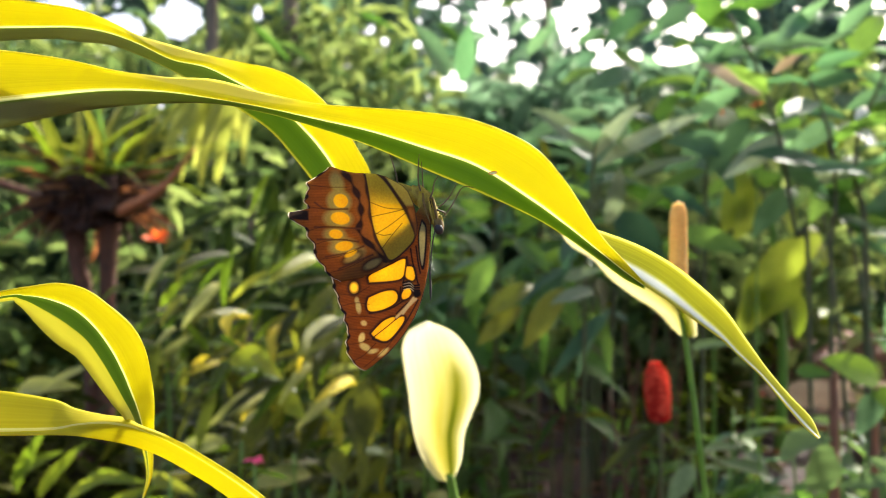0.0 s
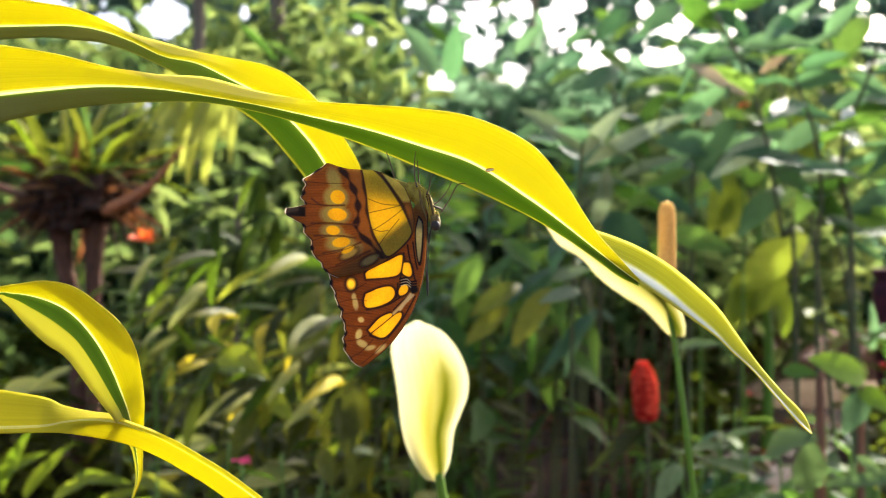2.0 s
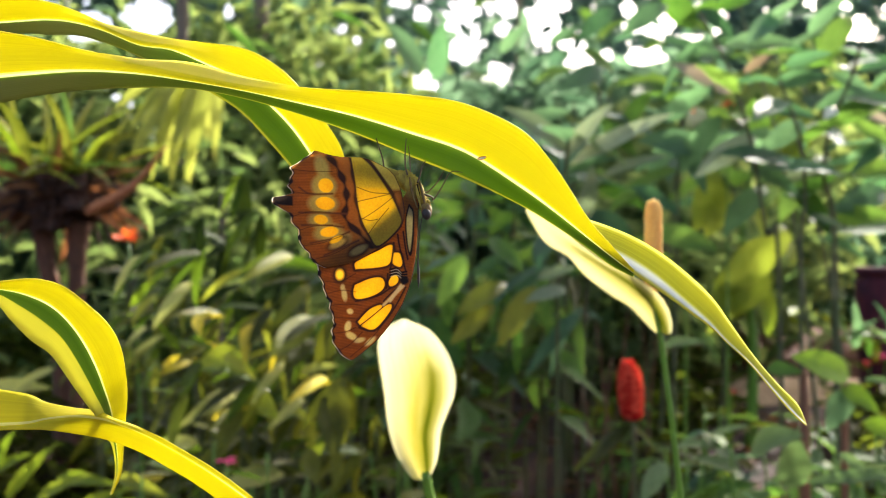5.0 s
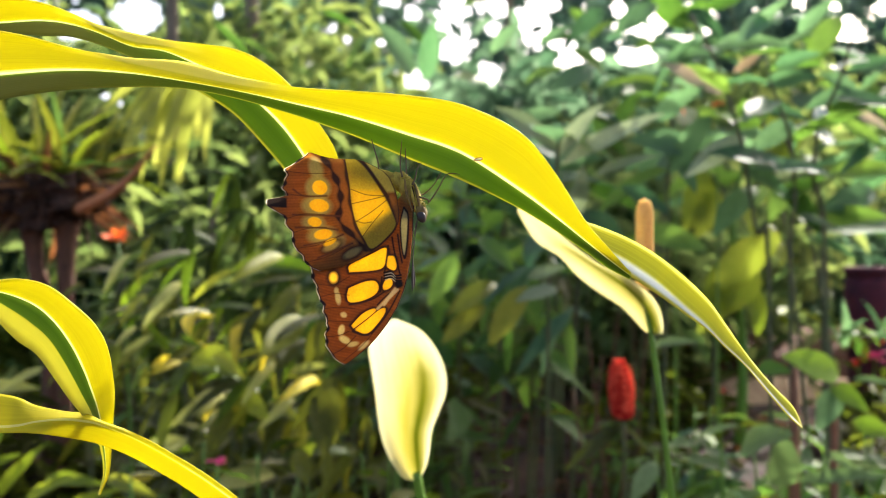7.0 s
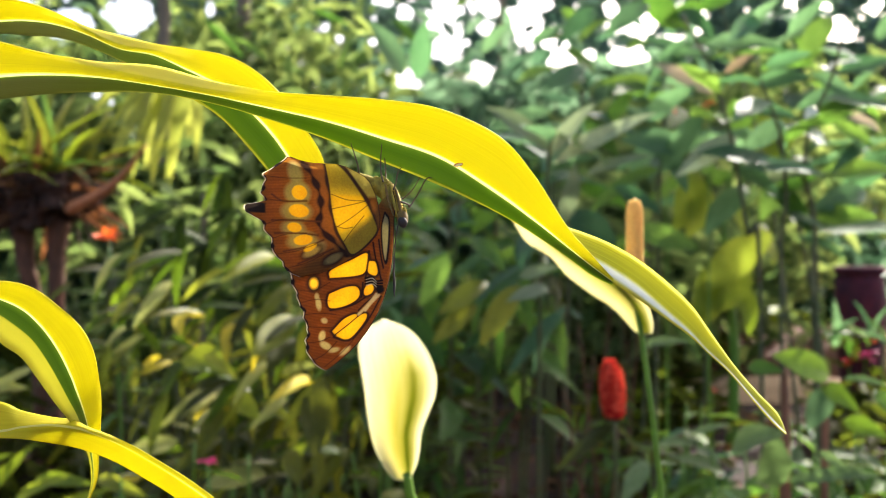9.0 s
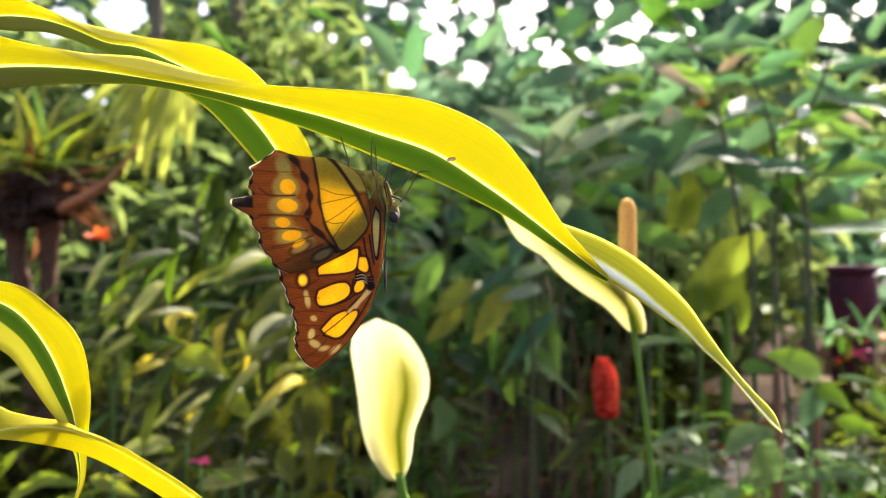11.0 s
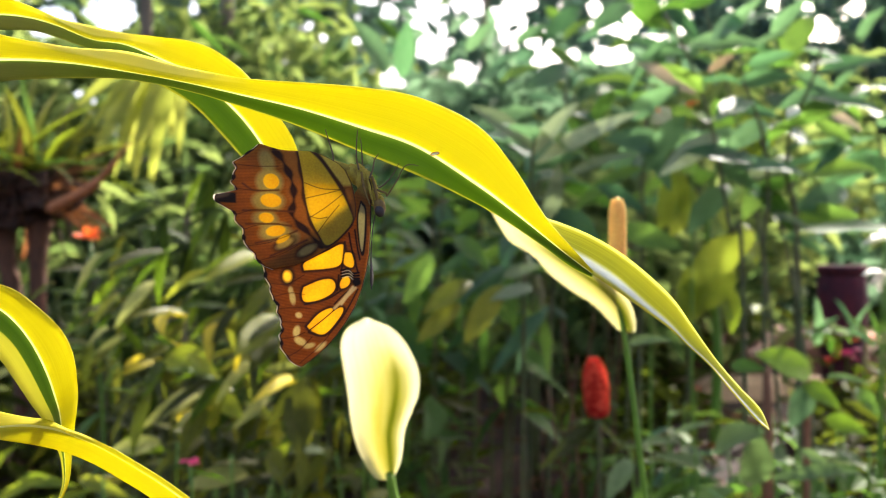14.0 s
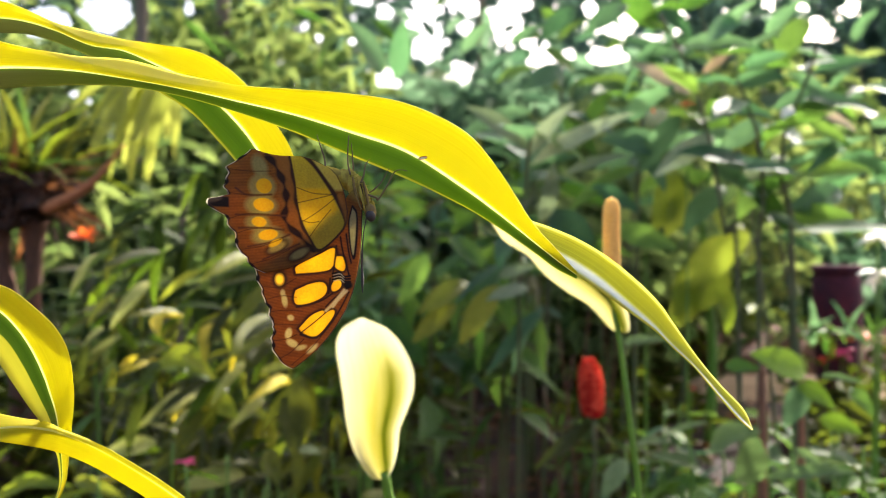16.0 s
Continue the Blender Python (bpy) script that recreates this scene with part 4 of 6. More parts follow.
for i in range(34):
    for j in range(9):
        x, y = 1.0 + 0.055 * i, 4.15 + 0.1 * j
        h = 0.20 * math.sin(math.pi * j / 8) * min(1.0, i / 4, (33 - i) / 4) * (0.8 + 0.5 * noise.noise(Vector((x * 3, y * 3, 1.7))))
        v.append((x, y, rise(x, y) + h + (0.01 if 0 < j < 8 else -0.04)))
tagged(place("earth_mound", mesh_from("earth_mound", v, grid_faces(34, 9), M_EARTH)), "low mound of reddish-brown earth beside the path", "mound")

# ---- leaf kinds, built once ----
LANCE = {m.name: leaf_mesh("leaf", 0.17, m, 0.22, 0.35, 0.42, 0.08) for m in (M_FRESH, M_OLIVE, M_GREEN, M_LIME, M_YELLOW, M_GREY, M_WAXY, M_PALE)}
BROAD = {m.name: leaf_mesh("leaf", 0.36, m, 0.16, 0.25, 0.45, 0.12) for m in (M_BANK, M_SHEEN, M_SPRIG, M_FRESH, M_OLIVE, M_GREEN, M_LIME, M_GREY, M_WAXY, M_YELLOW, M_PALE)}
STRAP = {m.name: leaf_mesh("leaf", 0.085, m, 0.45, 0.5, 0.40, 0.0) for m in (M_OLIVE, M_GREEN, M_LIME, M_FROND, M_GREY)}
M_DEAD = leaf_material("dead_leaf", (0.04, 0.022, 0.013), (0.20, 0.09, 0.04), (0.12, 0.05, 0.02), (0.42, 0.16, 0.05), share=0.5)
STRAP["dead_leaf"] = leaf_mesh("dead_leaf", 0.13, M_DEAD, 0.4, 0.6, 0.4)
SLIM = {m.name: leaf_mesh("leaf", 0.21, m, 0.26, 0.3, 0.40, 0.06) for m in (M_BANK, M_SHADEGAP, M_OLIVE, M_GREEN, M_LIME, M_FRESH, M_GREY, M_WAXY, M_SHEEN, M_SPRIG, M_YELLOW)}
FROND = leaf_mesh("leaf", 0.12, M_FROND, 0.25, 0.3, 0.45)
HEART = {m.name: leaf_mesh("leaf", 0.52, m, 0.12, 0.15, 0.38, 0.08) for m in (M_GREEN, M_YOUNG, M_WAXY, M_FRESH)}

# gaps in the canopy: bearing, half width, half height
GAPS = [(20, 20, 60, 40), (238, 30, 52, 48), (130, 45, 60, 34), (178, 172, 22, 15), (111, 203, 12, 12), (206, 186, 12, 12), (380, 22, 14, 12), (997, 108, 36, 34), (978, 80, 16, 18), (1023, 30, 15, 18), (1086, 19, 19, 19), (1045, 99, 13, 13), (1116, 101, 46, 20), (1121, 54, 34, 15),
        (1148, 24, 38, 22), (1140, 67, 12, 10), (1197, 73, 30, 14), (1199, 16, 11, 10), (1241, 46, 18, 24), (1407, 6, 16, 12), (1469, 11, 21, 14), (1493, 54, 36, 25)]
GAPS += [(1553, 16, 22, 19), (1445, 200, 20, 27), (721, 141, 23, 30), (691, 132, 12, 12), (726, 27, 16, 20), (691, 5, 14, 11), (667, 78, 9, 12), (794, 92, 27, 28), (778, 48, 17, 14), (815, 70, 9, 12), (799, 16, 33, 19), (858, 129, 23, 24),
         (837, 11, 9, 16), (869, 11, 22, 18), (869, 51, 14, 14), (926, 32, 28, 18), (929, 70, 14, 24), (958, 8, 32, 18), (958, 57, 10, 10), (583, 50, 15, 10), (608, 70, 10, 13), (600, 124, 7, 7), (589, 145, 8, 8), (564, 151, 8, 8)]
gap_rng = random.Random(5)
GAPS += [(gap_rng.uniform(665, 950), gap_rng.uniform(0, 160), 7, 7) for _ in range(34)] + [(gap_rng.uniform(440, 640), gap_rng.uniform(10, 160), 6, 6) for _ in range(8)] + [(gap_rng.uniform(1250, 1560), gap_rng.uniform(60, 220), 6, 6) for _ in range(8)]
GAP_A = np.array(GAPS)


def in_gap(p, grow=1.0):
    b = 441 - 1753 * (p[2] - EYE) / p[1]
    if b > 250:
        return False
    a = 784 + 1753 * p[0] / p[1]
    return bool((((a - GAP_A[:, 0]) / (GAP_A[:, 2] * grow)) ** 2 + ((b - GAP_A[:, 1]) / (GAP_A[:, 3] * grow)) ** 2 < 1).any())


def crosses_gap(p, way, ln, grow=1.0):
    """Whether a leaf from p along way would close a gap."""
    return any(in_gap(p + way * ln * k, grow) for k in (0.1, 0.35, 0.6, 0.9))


rng = random.Random(7)
PLANTS = []
M_DARKCANE = plain_material("dark_cane_bark", (0.05, 0.075, 0.025), 0.8, 40, 0.3, 0, (0.09, 0.08, 0.03))


# openings among the nearer canes, through which the sunny growth shows: bearing, half width, half height
CLEARINGS = ((1285, 400, 85, 90), (1450, 370, 50, 40), (1380, 470, 70, 50), (1200, 430, 50, 40), (1358, 682, 50, 28), (1335, 606, 60, 30), (925, 612, 55, 28), (1360, 235, 42, 45), (1530, 520, 50, 60))


def in_clearing(p):
    a, b = 784 + 1753 * p[0] / p[1], 441 - 1753 * (p[2] - EYE) / p[1]
    return any(((a - x) / w) ** 2 + ((b - y) / h) ** 2 < 1 for x, y, w, h in CLEARINGS)


def grow_leaves(parent, stem, kinds, count, length, first=0.3, spread=(20, -45), name="leaf"):
    """Alternate leaves along a stem curve (points in the world), out to all sides and drooping."""
    c = spline(stem, 40)
    turn = rng.uniform(0, 6.28)
    for k in range(count):
        t = first + (1 - first) * (k + rng.random() * 0.6) / count
        base = Vector(c[min(39, int(t * 39))])
        turn += 2.4 + rng.uniform(-0.5, 0.5)
        el = radians(rng.uniform(*spread))
        way = Vector((math.cos(turn) * math.cos(el), math.sin(turn) * math.cos(el), math.sin(el)))
        ln = length * rng.uniform(0.7, 1.2) * (1.05 - 0.35 * t)
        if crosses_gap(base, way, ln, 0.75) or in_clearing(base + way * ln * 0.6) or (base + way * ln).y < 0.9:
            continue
        up = Vector((rng.uniform(-0.4, 0.4), rng.uniform(-0.4, 0.4), 1))
        place(name, rng.choice(kinds), parent, leaf_pose(base - parent.location, way, up, ln, rng.uniform(-0.4, 0.4)))


def shrub(name, label, base_a, d, tips, kinds, count, length, stem_mat=None, radius=0.004, first=0.3, spread=(20, -45), group="", category="shrub"):
    """A plant rooted at distance d: a stem to each tip (bearing, distance), leaves along it."""
    foot = spot(base_a, 441, d)
    foot.z = rise(foot.x, foot.y) - 0.02
    ob = thing(name, foot, label, category, group)
    PLANTS.append((base_a, d, ob))
    for a, b, dd in tips:
        tip = spot(a, b, dd)
        side = Vector((rng.uniform(-0.03, 0.03), rng.uniform(-0.03, 0.03), 0))
        lowp = foot + side
        mid = lowp.lerp(tip, 0.5) + Vector(((lowp.x - tip.x) * 0.15, (lowp.y - tip.y) * 0.15, 0.08 * (tip.z - lowp.z)))
        pts = [lowp, mid, tip]
        rod("stem", [p - foot for p in pts], [radius * 1.3, radius, radius * 0.5], stem_mat or M_STEM, ob, "", 14, 6)
        grow_leaves(ob, pts, kinds, count, length, first, spread)
    return ob


def lone_leaf(parent, mesh, a0, b0, a1, b1, d0, d1, face=None, label="", roll=0.0):
    """One leaf from a base to a tip, both as bearing and distance; face: where its upper side looks."""
    p, q = spot(a0, b0, d0), spot(a1, b1, d1)
    return place("leaf", mesh, parent, leaf_pose(p - parent.location, q - p, face or Vector((rng.uniform(-0.3, 0.3), -0.5, 1)), (q - p).length, roll), label)


# ---- lance-leaved bushes on the shady bank ----
BANK = "bushes on the bank"
for a, d, hi in ((150, 2.1, 560), (240, 1.75, 480), (330, 1.9, 400), (420, 1.6, 470), (500, 2.0, 380), (300, 1.5, 640), (430, 1.45, 660), (540, 1.7, 500), (210, 1.6, 680), (360, 1.7, 540), (470, 1.75, 560), (560, 1.5, 640)):
    tips = [(a + rng.uniform(-70, 70), hi + rng.uniform(-40, 90), d + 0.25 + rng.uniform(-0.15, 0.2)) for _ in range(4)]
    kinds = [LANCE["olive_leaf"]] * 8 + [LANCE["green_leaf"]] * 2 + [LANCE["lime_leaf"]] * 1 + [LANCE["olive_leaf"]]
    shrub("lance_leaf_bush", "bush of narrow olive-green leaves on a shady bank", a, d + 0.25, tips, kinds, 6, 0.135, first=0.25, spread=(25, -50), group=BANK)

# ---- darker broad-leaved plants in the middle ----
MIDDLE = "dark broad-leaved plants"
for a, d, hi in ((620, 2.2, 260), (700, 2.4, 180), (780, 2.0, 300), (860, 2.3, 200), (930, 2.1, 330), (680, 1.9, 430), (970, 2.5, 220), (740, 2.8, 160)):
    tips = [(a + rng.uniform(-60, 60), hi + rng.uniform(-50, 110), d + rng.uniform(-0.2, 0.2)) for _ in range(4)]
    kinds = [BROAD["green_leaf"]] * 5 + [LANCE["green_leaf"]] * 3 + [BROAD["waxy_leaf"]] * 3 + [LANCE["olive_leaf"]]
    shrub("broad_leaf_bush", "bush with dark green pointed leaves", a, d, tips, kinds, 11, 0.16, None, 0.0028, 0.45 if d > 1.95 else 0.62, (20, -35), MIDDLE)

# ---- tall ginger-like canes with large leaves ----
GINGER = "tall leafy canes"
for a, d, top in ((1010, 2.3, 120), (1090, 2.1, 150), (1170, 2.4, 60), (1250, 2.0, 40), (1330, 2.2, -20), (1390, 1.9, 60), (1450, 2.2, 10), (1560, 2.2, -30), (1300, 2.7, 120)):
    tips = [(a + rng.uniform(-70, 60), top + rng.uniform(-60, 90), d + rng.uniform(-0.15, 0.15))]
    kinds = [BROAD["waxy_leaf"]] * 7 + [BROAD["green_leaf"]] * 4 + [BROAD["fresh_leaf"]]
    shrub("leafy_cane", "tall dark cane with large glossy green leaves", a + rng.uniform(-110, 110), d, tips, kinds, 9, 0.26, M_DARKCANE, 0.0038, 0.64, (40, -35), GINGER)

# ---- sunlit growth further back ----
for a, d, hi, n in ((1180, 4.2, 300, 6), (1260, 4.5, 330, 6), (1330, 4.0, 360, 5), (1100, 4.4, 330, 4), (830, 4.6, 480, 5), (980, 4.6, 520, 5)):
    tips = [(a + rng.uniform(-60, 60), hi + rng.uniform(-40, 120), d + rng.uniform(-0.3, 0.3)) for _ in range(n)]
    shrub("sunlit_shrub", "lime-green shrub in a patch of sun", a, d, tips, [BROAD["lime_leaf"]] * 3 + [LANCE["lime_leaf"]], 14, 0.24, M_STEM, 0.003, 0.3, (30, -40), "sunlit shrubs")

big = thing("banana_plant", Vector((spot(1300, 441, 2.7).x, 2.7, rise(0.8, 2.7) - 0.02)), "young banana plant with broad yellow-green drooping leaves", "plant")
M_SOFT = leaf_material("soft_broad_leaf", (0.16, 0.20, 0.03), (0.26, 0.29, 0.05), (0.24, 0.34, 0.02), (0.42, 0.50, 0.05), share=0.6, vein=0.8)
SOFT = leaf_mesh("leaf", 0.44, M_SOFT, 0.2, 0.22, 0.5, 0.1)
for a0, b0, a1, b1 in ((1242, 300, 1212, 402), (1262, 330, 1232, 412), (1352, 418, 1258, 505), (1335, 470, 1282, 550), (1296, 345, 1330, 402), (1355, 396, 1360, 448), (1372, 425, 1381, 462), (1288, 478, 1238, 585), (1262, 468, 1252, 565), (1318, 500, 1342, 585), (1345, 185, 1372, 300), (1392, 200, 1378, 290)):
    lone = spot(a1, b1, 2.62) - spot(a0, b0, 2.7)
    place("leaf", SOFT, big, leaf_pose(spot(a0, b0, 2.7) - big.location, lone, Vector((0.3, -0.9, 0.5)), lone.length))
rod("stem", [(0, 0, 0), (0.01, 0, 0.3), spot(1290, 380, 2.7) - big.location, spot(1340, 190, 2.7) - big.location], [0.016, 0.013, 0.009, 0.004], M_STALK, big, "", 20, 8)

# ---- low plants ----
for a, d, hi in ((1180, 1.5, 800), (1280, 1.4, 790), (1370, 1.55, 760), (1460, 1.35, 800), (1540, 1.45, 770), (1230, 1.8, 730), (1420, 1.9, 740), (1600, 1.5, 800), (1330, 1.3, 850), (1510, 1.25, 860)):
    tips = [(a + rng.uniform(-50, 50), hi + rng.uniform(-20, 60), d + rng.uniform(-0.1, 0.1)) for _ in range(3)]
    shrub("low_foliage_plant", "low plant with broad grey-green leaves", a, d, tips, [BROAD["pale_underleaf"]] * 2 + [BROAD["green_leaf"]] * 3 + [LANCE["waxy_leaf"]] * 2, 8, 0.11, M_STALK, 0.003, 0.6, (30, -35), "low plants")
for a, d, hi in ((560, 1.4, 800), (650, 1.5, 770), (480, 1.35, 810), (380, 1.4, 800), (720, 1.7, 720), (300, 1.5, 830), (200, 1.35, 850)):
    tips = [(a + rng.uniform(-50, 50), hi + rng.uniform(-20, 60), d + rng.uniform(-0.1, 0.1)) for _ in range(3)]
    shrub("low_foliage_plant", "low plant with soft green leaves", a, d, tips, [BROAD["bank_leaf"]] * 3 + [BROAD["olive_leaf"]] * 3, 5, 0.12, M_STALK, 0.003, 0.6, (30, -35), "low plants")

# ---- thin bare stems before the dark bank ----
for k in range(15):
    a = rng.uniform(840, 1130)
    d = rng.uniform(1.9, 3.0)
    foot = spot(a, 441, d)
    foot.z = rise(foot.x, foot.y) - 0.02
    v, fc = tube([(0, 0, 0), (rng.uniform(-0.02, 0.02), 0, 0.2), (rng.uniform(-0.06, 0.06), rng.uniform(-0.05, 0.05), rng.uniform(0.45, 0.75))], [0.0035, 0.003, 0.002], 12, 6)
    ob = place("bare_stem", mesh_from("bare_stem", v, fc, M_TRUNK if k % 3 else M_STEM), None, Matrix.Translation(foot))
    tagged(ob, "thin bare upright stem on the dark bank", "stem", "bare stems")


# ---- far trees ----
def far_crown(name, label, count, box, size, seed, mat, keep=None, slope=False, slim=1.0):
    """Foliage too far off to pick apart: small leaves gathered in sprays."""
    r = np.random.RandomState(seed)
    verts, faces = [], []
    made = 0
    while made < count:
        a, b, d = r.uniform(*box[0]), r.uniform(*box[1]), r.uniform(*box[2])
        if slope:
            d = box[2][1] + (box[2][0] - box[2][1]) * (b - box[1][0]) / (box[1][1] - box[1][0]) + r.normal() * 0.08
        c = spot(a, b, d)
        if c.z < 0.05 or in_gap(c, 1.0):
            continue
        if keep and not keep(a, b, r):
            continue
        for _ in range(9):
            p = c + Vector(r.normal(0, size * 1.3, 3))
            y = Vector((r.normal(), r.normal(), r.normal() * 0.7 - 0.3)).normalized()
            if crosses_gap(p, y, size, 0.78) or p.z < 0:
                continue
            x = y.cross(Vector((r.normal() * 0.5, r.normal() * 0.5 - 0.4, 1))).normalized()
            ln, w = size * r.uniform(0.7, 1.4), slim * size * r.uniform(0.16, 0.3)
            z = x.cross(y) * ln * 0.12
            i = len(verts)
            verts += [p, p + y * ln * 0.25 + x * w * 0.8 + z, p + y * ln * 0.55 + x * w + z, p + y * ln * 0.85 + x * w * 0.45, p + y * ln - z, p + y * ln * 0.85 - x * w * 0.45, p + y * ln * 0.55 - x * w + z, p + y * ln * 0.25 - x * w * 0.8 + z]
            faces += [(i, i + 1, i + 2, i + 3, i + 4), (i, i + 4, i + 5, i + 6, i + 7)]
        made += 1
    ob = place(name, mesh_from(name, verts, faces, mat, None, False))
    return tagged(ob, label, "trees", kind="stuff")


far_crown("far_trees", "distant tree crowns with bright sky between the leaves", 4200, ((-250, 1900), (-60, 420), (11, 16)), 0.25, 3, M_FARHAZE)
far_crown("far_undergrowth", "dense dark undergrowth behind the garden plants", 2600, ((-250, 1900), (170, 640), (5.2, 7)), 0.17, 4, M_FAR, lambda a, b, r: a < 1200 or b > 430)
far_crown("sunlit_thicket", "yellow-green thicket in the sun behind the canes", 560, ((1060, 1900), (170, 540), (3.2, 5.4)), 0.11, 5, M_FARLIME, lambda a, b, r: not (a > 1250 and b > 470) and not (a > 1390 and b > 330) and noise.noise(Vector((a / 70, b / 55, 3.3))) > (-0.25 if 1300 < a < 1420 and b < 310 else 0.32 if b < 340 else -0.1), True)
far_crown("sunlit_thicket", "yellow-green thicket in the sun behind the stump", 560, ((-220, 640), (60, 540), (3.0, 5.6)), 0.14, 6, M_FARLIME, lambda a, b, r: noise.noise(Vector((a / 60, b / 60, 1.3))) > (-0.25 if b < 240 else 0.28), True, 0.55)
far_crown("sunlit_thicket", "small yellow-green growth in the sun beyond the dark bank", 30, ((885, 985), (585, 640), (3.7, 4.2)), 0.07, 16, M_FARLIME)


def shading_crown(name, label, count, seed):
    """Unseen boughs, added above the view on a seen trunk to keep the bank in dappled shade."""
    r = np.random.RandomState(seed)
    verts, faces = [], []
    for _ in range(count):
        x, y, z = r.uniform(-3.2, 1.2), r.uniform(2.1, 4.7), r.uniform(2.6, 3.1)
        thick = 0.55 if x < -0.5 else 0.9
        if noise.noise(Vector((x * 2.3, y * 2.3, 7.7))) > thick or y < 3.04 or x < -1.05 or x > -0.02:
            continue
        for _ in range(8):
            p = Vector((x + 2.13, y + 1.22, z)) + Vector(r.normal(0, 0.16, 3))
            t = r.uniform(0, 6.28)
            yv = Vector((math.cos(t), math.sin(t), r.normal() * 0.3))
            xv = yv.cross(Vector((r.normal() * 0.3, r.normal() * 0.3, 1))).normalized()
            ln, w = r.uniform(0.12, 0.2), r.uniform(0.03, 0.05)
            i = len(verts)
            verts += [p, p + yv * ln * 0.45 + xv * w, p + yv * ln, p + yv * ln * 0.45 - xv * w]
            faces.append((i, i + 1, i + 2, i + 3))
    foot = spot(452, 441, 5.2)
    foot.z = rise(foot.x, foot.y) - 0.05
    ob = thing("tree_with_shade_boughs", foot, label, "tree", "tree trunks")
    rod("trunk", [(0, 0, 0), (-0.03, 0, 1.2), (-0.05, 0, 2.6), (-0.04, 0.02, 4.2)], [0.045, 0.036, 0.034, 0.02], M_BARK, ob, "mossy brown trunk", 24, 12)
    # limbs and crown are additions out of view; they block sun over the bank
    for tx, ty, h in ((1.2, 4.0, 1.9), (1.6, 4.4, 2.0), (2.0, 4.1, 2.1), (1.3, 5.0, 2.2), (1.8, 5.3, 2.3), (2.1, 5.6, 2.4)):
        tip = Vector((tx, ty, 2.85)) - foot
        base = Vector((-0.05, 0, h))
        rod("limb", [base, base.lerp(tip, 0.5) + Vector((0, 0, 0.25)), tip], [0.026, 0.016, 0.006], M_BARK, ob, "", 16, 8)
    crown = place("crown", mesh_from("crown", [p - foot for p in verts], faces, M_FAR, None, False), ob, None, "added crown out of view that shades the bank")
    crown["kind"] = "stuff"
    return ob


shading_crown("tree_with_shade_boughs", "tree trunk with added unseen boughs that shade the bank", 1600, 9)


def ground_litter(name, label, count, seed, mat, xs, ys, tall, size, flat):
    """Low growth or fallen leaves strewn over the bank."""
    r = np.random.RandomState(seed)
    verts, faces = [], []
    for _ in range(count):
        y = r.uniform(*ys)
        x = r.uniform(xs[0], xs[1]) * y
        if (3.2 < y < 4.2 and x > 0.9) or (not flat and 0.01 < x / y < 0.17 and y < 4.2) or (not flat and 0.26 < x / y < 0.4 and y < 4.2):
            continue
        for _ in range(1 if flat else 6):
            p = Vector((x + r.normal() * 0.06, y + r.normal() * 0.06, 0))
            p.z = rise(p.x, p.y) + 0.012 + abs(r.normal()) * tall
            t = r.uniform(0, 6.28)
            yv = Vector((math.cos(t), math.sin(t), r.normal() * 0.15 + (0 if flat else 0.4))).normalized()
            xv = yv.cross(Vector((r.normal() * 0.3, r.normal() * 0.3, 1))).normalized()
            ln, w = size * r.uniform(0.6, 1.3), size * r.uniform(0.14, 0.26)
            up = xv.cross(yv) * ln * 0.1
            i = len(verts)
            verts += [p, p + yv * ln * 0.45 + xv * w + up, p + yv * ln, p + yv * ln * 0.45 - xv * w + up]
            faces.append((i, i + 1, i + 2, i + 3))
    return tagged(place(name, mesh_from(name, verts, faces, mat, None, False)), label, "undergrowth", kind="stuff")


ground_litter("ground_cover", "low leafy ground cover on the bank", 2600, 12, M_COVER, (-0.75, 0.75), (2.2, 5.6), 0.07, 0.10, False)
ground_litter("fallen_leaves", "brown fallen leaves on the dark soil", 2600, 13, M_LITTER, (-0.5, 0.5), (1.2, 4.5), 0.008, 0.075, True)


def trunk(a, d, lean, radius, top, label, mat=None):
    foot = spot(a, 441, d)
    foot.z = rise(foot.x, foot.y) - 0.05
    v, fc = tube([(0, 0, 0), (lean * 0.3, 0, top * 0.35), (lean, 0.05, top)], [radius * 1.25, radius, radius * 0.8], 20, 14)
    v = [Vector(p) * 1.0 + Vector((1, 0.6, 0)) * 0.12 * radius * noise.noise(Vector(p) * 6) for p in v]
    ob = place("tree_trunk", mesh_from("tree_trunk", v, fc, mat or M_BARK), None, Matrix.Translation(foot))
    return tagged(ob, label, "tree trunk", "tree trunks")


trunk(300, 4.3, -0.03, 0.026, 5.5, "slim brown leaning tree trunk")
trunk(890, 6.0, 0.05, 0.02, 6, "slim pale young tree trunk")


